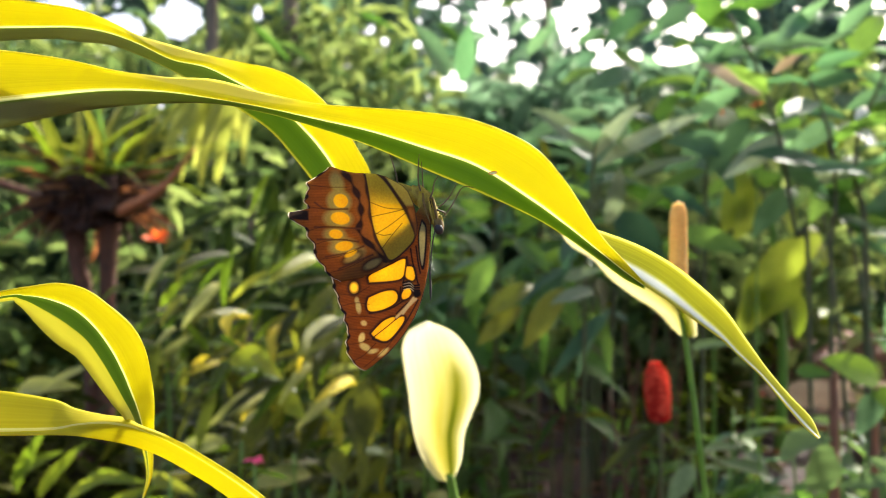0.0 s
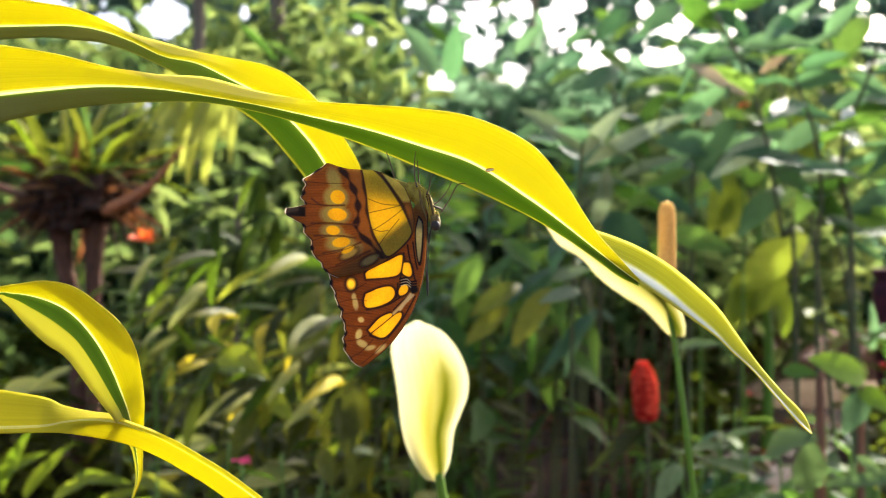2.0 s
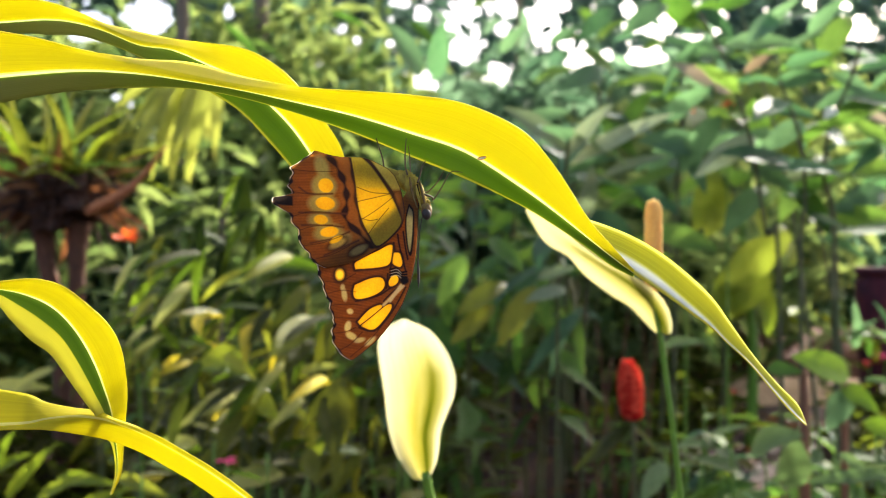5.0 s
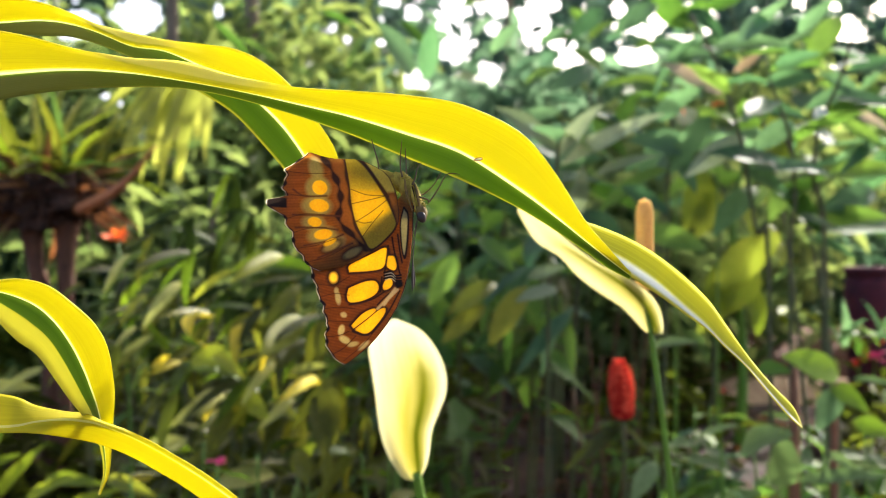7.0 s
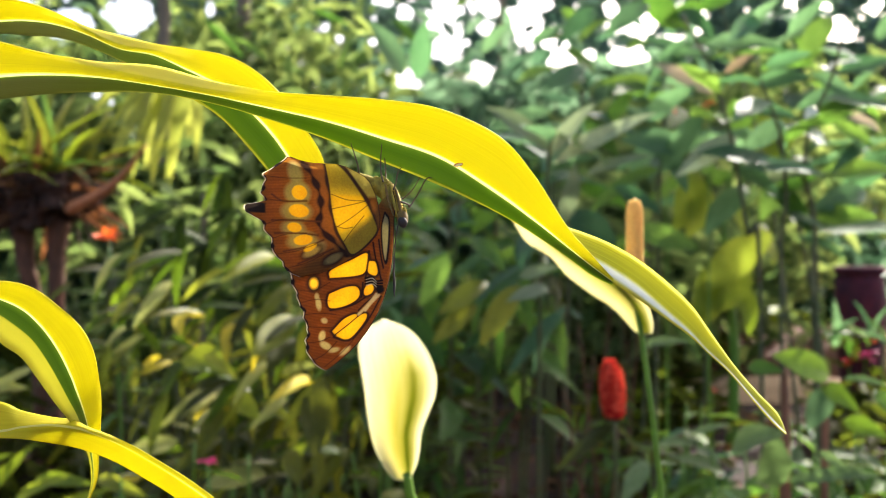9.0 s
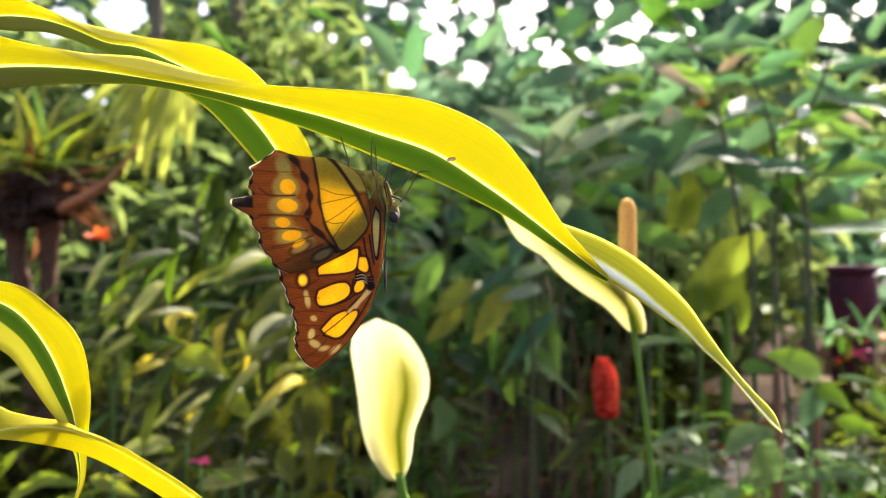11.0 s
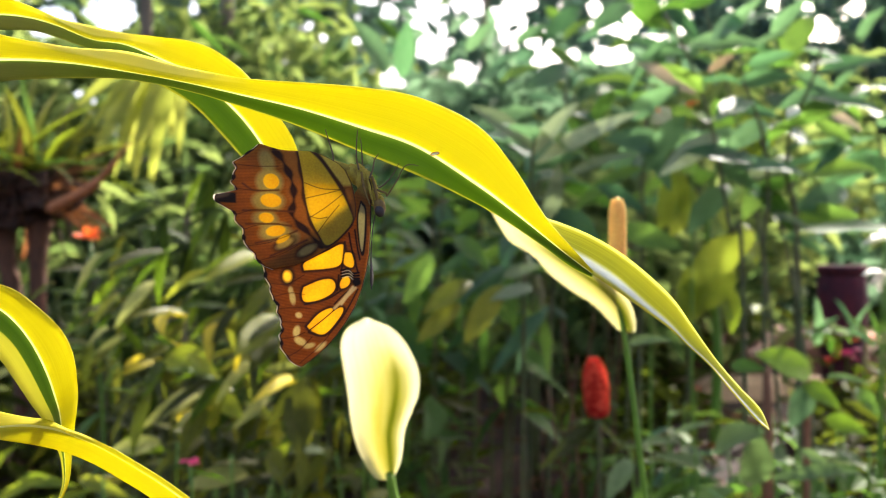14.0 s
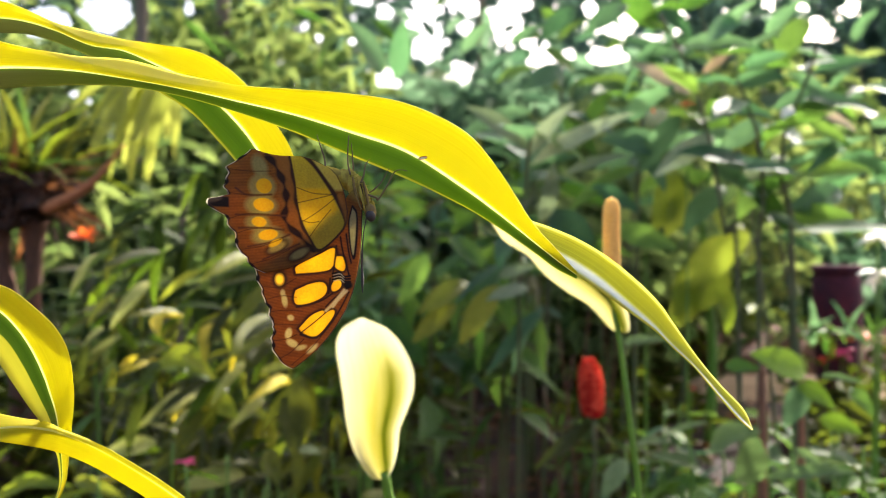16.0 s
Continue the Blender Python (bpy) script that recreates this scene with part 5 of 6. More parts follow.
# ---- epiphyte on its stump ----
def bromeliad_stump():
    foot = spot(95, 441, 2.5)
    foot.z = rise(foot.x, foot.y) - 0.03
    ob = thing("bromeliad", foot, "bromeliads rooted on a dark forked stump", "plant")
    core = spot(78, 352, 2.5) - foot
    for a, b, s in ((48, 395, -0.03), (112, 392, 0.02)):
        top = spot(a, b, 2.5) - foot
        rod("post", [(s * 0.5, 0, 0), (s * 0.9, 0, top.z * 0.6), (top.x - s * 0.3, top.y, top.z - 0.1), top], [0.024, 0.019, 0.022, 0.032], M_TRUNK, ob, "dark reddish-brown forked trunk", 20, 10)
    bm = bmesh.new()
    bmesh.ops.create_icosphere(bm, subdivisions=5, radius=1)
    for v in bm.verts:
        k = 1 + 0.55 * noise.noise(v.co * 2.3) + 0.35 * noise.noise(v.co * 6.0) + 0.15 * noise.noise(v.co * 15.0)
        v.co = Vector((v.co.x * 0.125 * k, v.co.y * 0.09 * k, v.co.z * 0.075 * k)) + core
    me = bpy.data.meshes.new("root_mass")
    bm.to_mesh(me)
    bm.free()
    me.materials.append(M_ROOT)
    place("root_mass", me, ob, None, "dark fibrous mass of roots")
    for k in range(44):
        a = rng.uniform(0, 6.28)
        way = Vector((math.cos(a), math.sin(a) * 0.6, rng.uniform(-0.5, 1.0)))
        place("dead_leaf", STRAP["dead_leaf"], ob, leaf_pose(core + way * 0.06, way, (0.2, -0.8, 0.6), rng.uniform(0.10, 0.19)))
    for k in range(40):
        a = rng.uniform(0, 6.28)
        p = core + Vector((math.cos(a) * 0.09, math.sin(a) * 0.07, rng.uniform(-0.03, 0.03)))
        way = Vector((math.cos(a) * 0.7, math.sin(a) * 0.5, rng.uniform(-0.9, 0.4)))
        rod("root", [p, p + way * 0.05, p + way * 0.1 + Vector((0, 0, -0.04))], [0.006, 0.004, 0.002], M_ROOT, ob, "", 6, 5)
    for k in range(46):
        a = rng.uniform(0, 6.28)
        el = radians(rng.uniform(15, 80))
        way = Vector((math.cos(a) * math.cos(el), math.sin(a) * math.cos(el), math.sin(el)))
        base = core + Vector((rng.uniform(-0.1, 0.1), rng.uniform(-0.06, 0.06), 0.05))
        place("leaf", rng.choice([STRAP["olive_leaf"], STRAP["greyish_leaf"], STRAP["green_leaf"], STRAP["lime_leaf"], STRAP["greyish_leaf"]]), ob, leaf_pose(base, way, (0, 0, 1) if el < 1.2 else (0.3, -1, 0.3), rng.uniform(0.2, 0.34)))
    arm = [spot(130, 372, 2.4) - foot, spot(205, 330, 2.3) - foot, spot(266, 258, 2.2) - foot]
    rod("branch", arm, [0.014, 0.010, 0.003], M_RUST, ob, "rust-coloured side branch", 14, 8)
    rod("branch", [core + Vector((-0.1, 0, 0)), spot(-60, 330, 2.5) - foot, spot(-160, 290, 2.5) - foot], [0.014, 0.010, 0.005], M_CANE, ob, "", 14, 8)
    return ob


bromeliad_stump()

# ---- hanging pale fronds ----
frond_plant = thing("hanging_fern", spot(352, 60, 2.85), "clump of drooping pale yellow-green fronds on a trunk", "fern")
for s0, t0, a1, b1 in ((318, 120, 215, 300), (330, 110, 255, 318), (345, 120, 290, 325), (310, 110, 190, 262), (300, 100, 232, 240), (340, 100, 275, 270), (325, 90, 180, 210), (360, 90, 330, 245), (338, 80, 205, 232), (348, 90, 240, 290), (352, 100, 300, 300), (366, 110, 348, 262), (318, 80, 165, 180)):
    lone_leaf(frond_plant, FROND, s0, t0, a1, b1, 2.85 + rng.uniform(-0.05, 0.05), 2.75 + rng.uniform(-0.12, 0.12), Vector((rng.uniform(-0.4, 0.4), -1.0, 0.2)))
trunk(362, 2.95, 0.0, 0.012, 0.75, "short brown trunk hung with fern fronds")


# ---- flowers ----
def cone_flower():
    """A red bracted flower cone on a leafy cane."""
    foot = spot(1100, 441, 1.3)
    foot.z = 0.0
    ob = thing("red_flower_cone", foot, "red cone-shaped flower of overlapping bracts on a cane", "flower")
    lo, hi = spot(1094, 742, 1.3) - foot, spot(1086, 640, 1.3) - foot
    axis = hi - lo
    n = 19
    bract = leaf_mesh("bract", 0.95, M_BRACT, -0.25, 0.5, 0.5)
    # core coloured dark so that the gaps between bracts look shaded
    core_v, core_f = tube([lo, lo.lerp(hi, 0.5), hi], [0.010, 0.0125, 0.0125, 0.005], 14, 12)
    place("core", mesh_from("core", core_v, core_f, M_POT), ob)
    for i in range(n):
        t = i / (n - 1)
        for k in range(9):
            a = 2 * math.pi * (k + 0.5 * (i % 2)) / 9
            r = 0.0138 * (0.75 + 0.5 * math.sin(math.pi * min(0.95, t * 0.8 + 0.15))) * (1 - 0.55 * max(0, t - 0.8) / 0.2)
            out = Vector((math.cos(a), math.sin(a), 0))
            p = lo + axis * (t * 0.93) + out * r * 0.8
            place("bract", bract, ob, leaf_pose(p, out * 0.9 + Vector((0, 0, 1)), -out, 0.0100))
    rod("cane", [lo, lo.lerp(Vector((0, 0, 0)), 0.4) + Vector((0.006, 0, 0)), (0, 0, 0)], [0.0026, 0.003, 0.004], M_STEM, ob, "", 16, 8)
    lone_leaf(ob, LANCE["olive_leaf"], 1092, 752, 1002, 815, 1.3, 1.22, Vector((0.3, -0.7, 0.8)))
    lone_leaf(ob, LANCE["olive_leaf"], 1094, 748, 1045, 738, 1.3, 1.25, Vector((0, -0.2, 1)))
    lone_leaf(ob, LANCE["greyish_leaf"], 1096, 755, 1140, 790, 1.3, 1.28, Vector((0, -0.3, 1)))


cone_flower()


def small_flower(a, b, d, size, mat, label, petals=6, drop=0.25):
    """A loose small flower on a thin stalk."""
    p = spot(a, b, d)
    foot = Vector((p.x + 0.01, p.y + 0.04, 0))
    foot.z = rise(foot.x, foot.y) - 0.02
    ob = thing("small_flower", foot, label, "flower", "small bright flowers")
    petal = leaf_mesh("petal", 0.55, mat, drop, 0.3, 0.55, 0.1)
    for k in range(petals):
        u = 2 * math.pi * k / petals + rng.random()
        way = Vector((math.cos(u), math.sin(u) * 0.8, rng.uniform(-0.3, 0.7)))
        place("petal", petal, ob, leaf_pose(p - foot, way, (0, -0.2, 1), size * rng.uniform(0.8, 1.2)))
    rod("stalk", [p - foot, Vector((0, 0, (p.z - foot.z) * 0.6)), (0, 0, 0)], [0.002, 0.003, 0.004], M_STALK, ob, "", 10, 6)


small_flower(200, 426, 1.6, 0.026, M_ORANGE, "small orange blossom among leaves", 9, -0.3)
small_flower(1187, 192, 2.2, 0.022, M_ORANGE, "small orange blossom high among leaves", 5, 0.7)
small_flower(1262, 180, 2.3, 0.018, M_ORANGE, "faded orange blossom high among leaves", 5, 0.7)
small_flower(1168, 520, 2.2, 0.018, M_RED, "small red blossom in the shade", 6)
small_flower(374, 818, 1.28, 0.014, M_PINK, "tiny pink-red flower in low leaves", 6)
small_flower(1268, 690, 2.4, 0.014, M_RED, "tiny red flower near the ground", 6)
small_flower(1540, 630, 2.9, 0.035, M_PINK, "bright pink flower in a sunny bed", 8)
small_flower(1512, 642, 2.9, 0.03, M_RED, "red flower in a sunny bed", 8)
small_flower(1575, 600, 2.95, 0.04, M_ORANGE, "orange flower in a sunny bed", 8)
small_flower(1606, 424, 1.7, 0.04, M_WHITE, "drooping white blossom among dark leaves", 8, 0.6)
small_flower(1612, 488, 1.7, 0.035, M_WHITE, "drooping white blossom among dark leaves", 8, 0.6)

# ---- glazed pot in the background ----
pot = thing("flower_pot", spot(1530, 600, 3.1), "dark red glazed pot behind the plants", "pot")
pot.location.z = 0.41
v, fc = lathe([(0.0, 0.0), (0.05, 0.0), (0.062, 0.15), (0.078, 0.35), (0.074, 0.435), (0.066, 0.455), (0.060, 0.455), (0.058, 0.425), (0.0, 0.415)], 28)
place("bowl", mesh_from("bowl", v, fc, M_POT), pot)
v, fc = lathe([(0.066, 0.455), (0.076, 0.463), (0.078, 0.475), (0.075, 0.485), (0.062, 0.487), (0.062, 0.465)], 28)
place("rim", mesh_from("rim", v, fc, M_POT), pot, None, "thick rolled rim")

# ---- single leaves that stand out ----
herb = thing("fresh_leaved_plant", Vector((spot(1450, 441, 1.35).x, 1.35, 0)), "young plant with fresh green heart-shaped leaves", "plant")
for a0, b0, a1, b1, m in ((1330, 650, 1392, 655, "green_leaf"), (1475, 665, 1385, 625, "young_leaf"), (1460, 680, 1530, 725, "young_leaf"), (1500, 745, 1580, 770, "young_leaf"), (1555, 690, 1600, 740, "green_leaf"), (1470, 690, 1440, 760, "fresh_leaf")):
    lone_leaf(herb, HEART[m], a0, b0, a1, b1, 1.35, 1.32, Vector((0.1, -0.9, 0.6)))
rod("stem", [(0, 0, 0), (0.01, 0, 0.35), spot(1468, 672, 1.35) - herb.location], [0.008, 0.007, 0.004], M_CANE, herb, "", 16, 6)
rod("stem", [(-0.045, 0.02, 0), (-0.042, 0, 0.5), spot(1397, 655, 1.35) - herb.location], [0.010, 0.009, 0.005], M_CANE, herb, "", 16, 6)


# slender bent canes before the thicket
for pts in ([(960, 900), (962, 560), (972, 380), (979, 272), (990, 215)], [(1360, 900), (1352, 480), (1330, 410), (1302, 250), (1262, 120), (1214, 25)], [(1462, 900), (1452, 460), (1432, 330), (1440, 230), (1478, 140), (1500, 60)], [(1400, 900), (1390, 500), (1398, 360), (1388, 240), (1352, 140)]):
    foot = spot(pts[0][0], 441, 1.72)
    foot.z = rise(foot.x, foot.y) - 0.02
    ob = thing("bent_cane", foot, "slender bent cane with a few large leaves", "plant", "bent canes")
    curve = [Vector((0, 0, 0))] + [spot(a, b, 1.72) - foot for a, b in pts[1:]]
    rod("stem", curve, [0.0038, 0.0036, 0.0034, 0.0026], M_STEM if pts[0][0] < 1000 else M_DARKCANE, ob, "brownish-green cane", 30, 8)
    PLANTS.append((pts[0][0], 1.72, ob))
    grow_leaves(ob, [p + foot for p in curve], [BROAD["waxy_leaf"], BROAD["green_leaf"], BROAD["waxy_leaf"]], 5, 0.2, 0.5, (30, -40))



# leaves seen singly, each on the plant that stands nearest to it: base and tip as bearings
def stand_out(d, shape, mat, *rows):
    for a0, b0, a1, b1 in rows:
        p, q = spot(a0, b0, d), spot(a1, b1, d)
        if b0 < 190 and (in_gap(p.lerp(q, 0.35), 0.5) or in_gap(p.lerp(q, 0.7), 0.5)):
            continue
        ob = min(PLANTS, key=lambda q: abs(q[0] - a0) / 500 + abs(q[1] - d))[2]
        up = Vector((rng.uniform(-0.3, 0.3), rng.uniform(-1.2, -0.7), 0.55))
        lone_leaf(ob, shape[mat.name], a0, b0, a1, b1, d + rng.uniform(0, 0.06), d - rng.uniform(0.0, 0.06), up, "", rng.uniform(-0.2, 0.2))


for kind in (LANCE, BROAD):
    for m, w in ((M_DRY, 0.3), (M_CREAM, 0.28), (M_SILVER, 0.3 if kind is BROAD else 0.17)):
        kind[m.name] = leaf_mesh("leaf", w, m, 0.2, 0.3, 0.45, 0.15)
# tall canes
stand_out(1.72, BROAD, M_SILVER, (978, 268, 884, 180), (980, 278, 1046, 178), (1000, 395, 1032, 305), (1312, 243, 1212, 297), (1352, 322, 1440, 294))
stand_out(1.72, LANCE, M_SILVER, (985, 292, 1152, 188), (1045, 310, 1140, 265), (1400, 380, 1470, 395))
stand_out(1.72, LANCE, M_WAXY, (1468, 283, 1580, 236), (1560, 245, 1490, 282))
stand_out(1.74, BROAD, M_DRY, (1268, 166, 1182, 108), (1500, 200, 1570, 225), (1290, 130, 1340, 90))
stand_out(1.72, LANCE, M_CREAM, (1466, 124, 1524, 98), (1440, 190, 1450, 232))
stand_out(1.75, BROAD, M_FRESH, (1330, 330, 1255, 400), (1300, 292, 1392, 338), (1250, 205, 1175, 300), (1318, 70, 1376, -5), (1402, 62, 1464, -5), (1252, 82, 1385, 66), (1360, 118, 1440, 90), (720, 135, 676, 42), (746, 142, 757, 40))
stand_out(1.76, BROAD, M_WAXY, (1395, 215, 1325, 262), (1225, 262, 1120, 240), (1500, 160, 1420, 185), (1370, 20, 1300, 60), (1440, 130, 1530, 170), (1540, 340, 1460, 360), (1090, 330, 1180, 370), (1020, 230, 930, 250), (1488, 128, 1608, 96), (1340, 150, 1440, 128), (1150, 215, 1225, 150), (1320, 190, 1420, 200), (1030, 80, 1150, 34), (1165, 103, 1255, 88), (1160, 240, 1230, 330))
stand_out(1.74, BROAD, M_GREEN, (1122, 408, 1250, 434), (1378, 330, 1445, 402), (1448, 388, 1552, 376), (1448, 312, 1590, 288), (1475, 215, 1560, 255))
stand_out(1.74, LANCE, M_FRESH, (1438, 372, 1545, 382), (1380, 300, 1410, 230), (1500, 330, 1560, 300), (1420, 420, 1500, 440))
stand_out(2.1, BROAD, M_GREEN, (920, 150, 990, 110), (1080, 225, 1130, 150), (1040, 210, 1100, 270), (860, 150, 800, 125), (1240, 20, 1330, -30), (1480, 30, 1420, 100), (1090, 150, 1190, 170))
# dark leaves against the sky
stand_out(2.4, BROAD, M_GREEN, (1030, 75, 1075, 30), (1060, 130, 1010, 80), (1140, 60, 1100, 110), (1170, 130, 1210, 90), (1230, 60, 1190, 30), (960, 70, 1010, 60), (1110, 90, 1150, 70), (1000, 15, 1040, 50))
stand_out(2.2, BROAD, M_WAXY, (900, 15, 962, 62), (945, 82, 1005, 40), (1065, 15, 1000, 62), (1155, 8, 1080, 52), (1235, 112, 1160, 62), (1212, 15, 1275, 62), (860, 95, 905, 38), (780, 105, 835, 58), (1040, 120, 975, 150))
stand_out(2.6, LANCE, M_GREEN, (700, 35, 765, 92), (640, 60, 600, 110), (560, 20, 620, 40), (480, 110, 420, 60), (370, 40, 440, 100), (800, 20, 850, -10), (660, 150, 610, 175))
# middle
stand_out(1.6, BROAD, M_GREY, (925, 505, 857, 606), (872, 500, 782, 548), (852, 540, 772, 602))
# the first silvery leaf paints in a blue-white reflection of the sky
stand_out(1.6, BROAD, M_SILVER, (925, 492, 985, 470), (978, 512, 912, 522))
stand_out(1.7, BROAD, M_GREEN, (800, 450, 752, 540), (700, 400, 640, 470), (840, 420, 900, 470), (720, 560, 790, 640), (690, 470, 640, 540))
# bank
stand_out(1.4, BROAD, M_LIME, (502, 560, 462, 618), (335, 630, 405, 642), (252, 782, 324, 794), (508, 835, 542, 788), (420, 700, 455, 730))
stand_out(1.4, LANCE, M_GREY, (250, 600, 196, 645), (140, 500, 86, 530), (290, 450, 228, 478), (420, 560, 480, 590))
stand_out(1.4, LANCE, M_YELLOW, (512, 688, 562, 672), (398, 607, 432, 584), (350, 752, 388, 718))
stand_out(1.45, LANCE, M_YELLOW, (258, 652, 304, 624), (328, 562, 364, 556), (300, 600, 352, 606), (200, 860, 262, 836))
stand_out(1.35, BROAD, M_OLIVE, (572, 676, 560, 796), (404, 716, 356, 794), (530, 600, 478, 650))
stand_out(1.5, LANCE, M_LIME, (200, 562, 236, 484), (560, 420, 500, 445), (480, 440, 400, 470))
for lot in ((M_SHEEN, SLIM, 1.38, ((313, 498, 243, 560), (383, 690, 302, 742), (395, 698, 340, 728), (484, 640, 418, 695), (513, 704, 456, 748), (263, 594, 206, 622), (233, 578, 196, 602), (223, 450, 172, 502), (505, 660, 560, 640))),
            (M_SPRIG, SLIM, 1.36, ((438, 700, 352, 792), (395, 722, 348, 752), (252, 520, 198, 566), (494, 452, 412, 474), (404, 478, 322, 522), (470, 712, 520, 735), (368, 628, 418, 655), (180, 845, 250, 868))),
            (M_BANK, SLIM, 1.40, ((303, 598, 340, 604), (292, 622, 250, 570), (440, 470, 545, 460), (330, 640, 282, 690), (420, 560, 372, 600), (560, 700, 640, 690), (250, 640, 236, 700), (455, 800, 520, 770))),
            (M_YELLOW, SLIM, 1.37, ((553, 668, 498, 692), (420, 573, 398, 612), (313, 640, 258, 655), (340, 556, 308, 562), (462, 620, 452, 660))),
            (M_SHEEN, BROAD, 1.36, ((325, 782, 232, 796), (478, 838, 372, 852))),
            (M_SPRIG, BROAD, 1.36, ((530, 562, 458, 618),)),
            (M_OLIVE, BROAD, 1.34, ((572, 676, 580, 786), (520, 796, 532, 850), (572, 796, 568, 858)))):
    stand_out(lot[2], lot[1], lot[0], *lot[3])
# low plants
stand_out(1.3, BROAD, M_PALE, (1172, 790, 1222, 778), (1302, 795, 1372, 758), (1372, 862, 1384, 786), (1265, 895, 1330, 868), (1455, 800, 1510, 830))
stand_out(1.3, LANCE, M_PALE, (1285, 835, 1226, 802), (1400, 852, 1566, 828), (1410, 862, 1455, 872), (1500, 670, 1578, 674), (1150, 612, 1204, 594), (1230, 770, 1290, 745))

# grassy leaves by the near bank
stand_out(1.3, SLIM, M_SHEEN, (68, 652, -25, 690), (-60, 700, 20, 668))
stand_out(1.3, LANCE, M_LIME, (-60, 880, -30, 770), (-20, 890, 45, 790), (30, 895, 110, 830), (-70, 860, -10, 800), (70, 850, 150, 845), (100, 905, 190, 860))

# shade plants on the dark bank
for a, d, hi in ((820, 2.3, 720), (1060, 2.3, 700), (1130, 2.2, 740), (790, 1.9, 770)):
    tips = [(a + rng.uniform(-45, 45), hi + rng.uniform(-40, 50), d + rng.uniform(-0.1, 0.1)) for _ in range(3)]
    shrub("shade_plant", "straggling shade plant with sparse dull green leaves", a, d, tips, [LANCE["green_leaf"]] * 2 + [LANCE["olive_leaf"]], 7, 0.13, M_STEM, 0.0025, 0.35, (30, -40), "shade plants")



# ---- fans of long drooping leaves at the tips of the bank's bushes ----
fan_rng = random.Random(21)


def leaf_fan(a, b, d, count, reach, heading, kinds):
    """Leaves spread from one node, drooping round a heading (degrees, 0 to the side, 90 down)."""
    ob = min(PLANTS, key=lambda q: abs(q[0] - a) / 500 + abs(q[1] - d))[2]
    for k in range(count):
        u = radians(heading + (k - (count - 1) / 2) * 26 + fan_rng.uniform(-8, 8))
        ln = reach * fan_rng.uniform(0.7, 1.15)
        p = spot(a + fan_rng.uniform(-6, 6), b + fan_rng.uniform(-14, 14), d)
        q = spot(a + ln * math.cos(u), b + ln * math.sin(u), d + fan_rng.uniform(-0.08, 0.02))
        up = Vector((fan_rng.uniform(-0.2, 0.2), fan_rng.uniform(-0.8, -0.2), 1.0))
        place("leaf", SLIM[fan_rng.choice(kinds).name], ob, leaf_pose(p - ob.location, q - p, up, (q - p).length, fan_rng.uniform(-0.3, 0.3)))


for a, b, reach, heading, count in ((428, 668, 125, 150, 5), (487, 628, 95, 140, 4), (311, 510, 105, 145, 4), (252, 545, 90, 150, 4), (372, 560, 100, 150, 4), (350, 620, 105, 150, 4), (520, 720, 110, 140, 5), (400, 780, 110, 160, 5),
                                    (300, 690, 105, 150, 4), (250, 640, 95, 140, 4), (590, 665, 120, 105, 3), (560, 560, 95, 130, 4), (335, 450, 95, 150, 4), (260, 430, 80, 150, 3), (620, 800, 110, 150, 4), (500, 830, 100, 170, 4), (300, 840, 110, 170, 4), (640, 730, 90, 110, 3),
                                    (215, 480, 85, 155, 4), (455, 540, 100, 145, 4), (520, 500, 95, 140, 4), (205, 610, 90, 150, 4), (470, 700, 105, 150, 4), (560, 760, 95, 140, 3)):
    leaf_fan(a, b, 1.36 + 0.12 * fan_rng.random(), count, reach, heading, (M_OLIVE, M_OLIVE, M_OLIVE, M_OLIVE, M_GREY, M_BANK))
for a, b, reach, heading, count in ((850, 470, 110, 60, 4), (940, 480, 110, 130, 4), (760, 480, 100, 60, 3), (1000, 560, 110, 120, 3), (890, 560, 100, 120, 3)):
    leaf_fan(a, b, 1.7 + 0.1 * fan_rng.random(), count, reach, heading, (M_GREEN, M_WAXY, M_GREEN))
# darkened fans added behind the bank leaves as their shadowed gaps
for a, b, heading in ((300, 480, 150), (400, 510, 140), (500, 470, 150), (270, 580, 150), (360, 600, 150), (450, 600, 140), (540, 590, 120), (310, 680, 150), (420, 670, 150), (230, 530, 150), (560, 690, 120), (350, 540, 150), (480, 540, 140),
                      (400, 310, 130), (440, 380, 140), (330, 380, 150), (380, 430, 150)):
    leaf_fan(a, b, 1.6 + 0.14 * fan_rng.random(), 5, 105, heading, (M_SHADEGAP, M_SHADEGAP, M_SHADEGAP, M_BANK))
for a, b, heading in ((1478, 612, -70), (1548, 606, -110), (1515, 625, -90), (1590, 615, -100)):
    leaf_fan(a, b, 2.5, 4, 75, heading, (M_GREEN, M_FRESH, M_OLIVE))


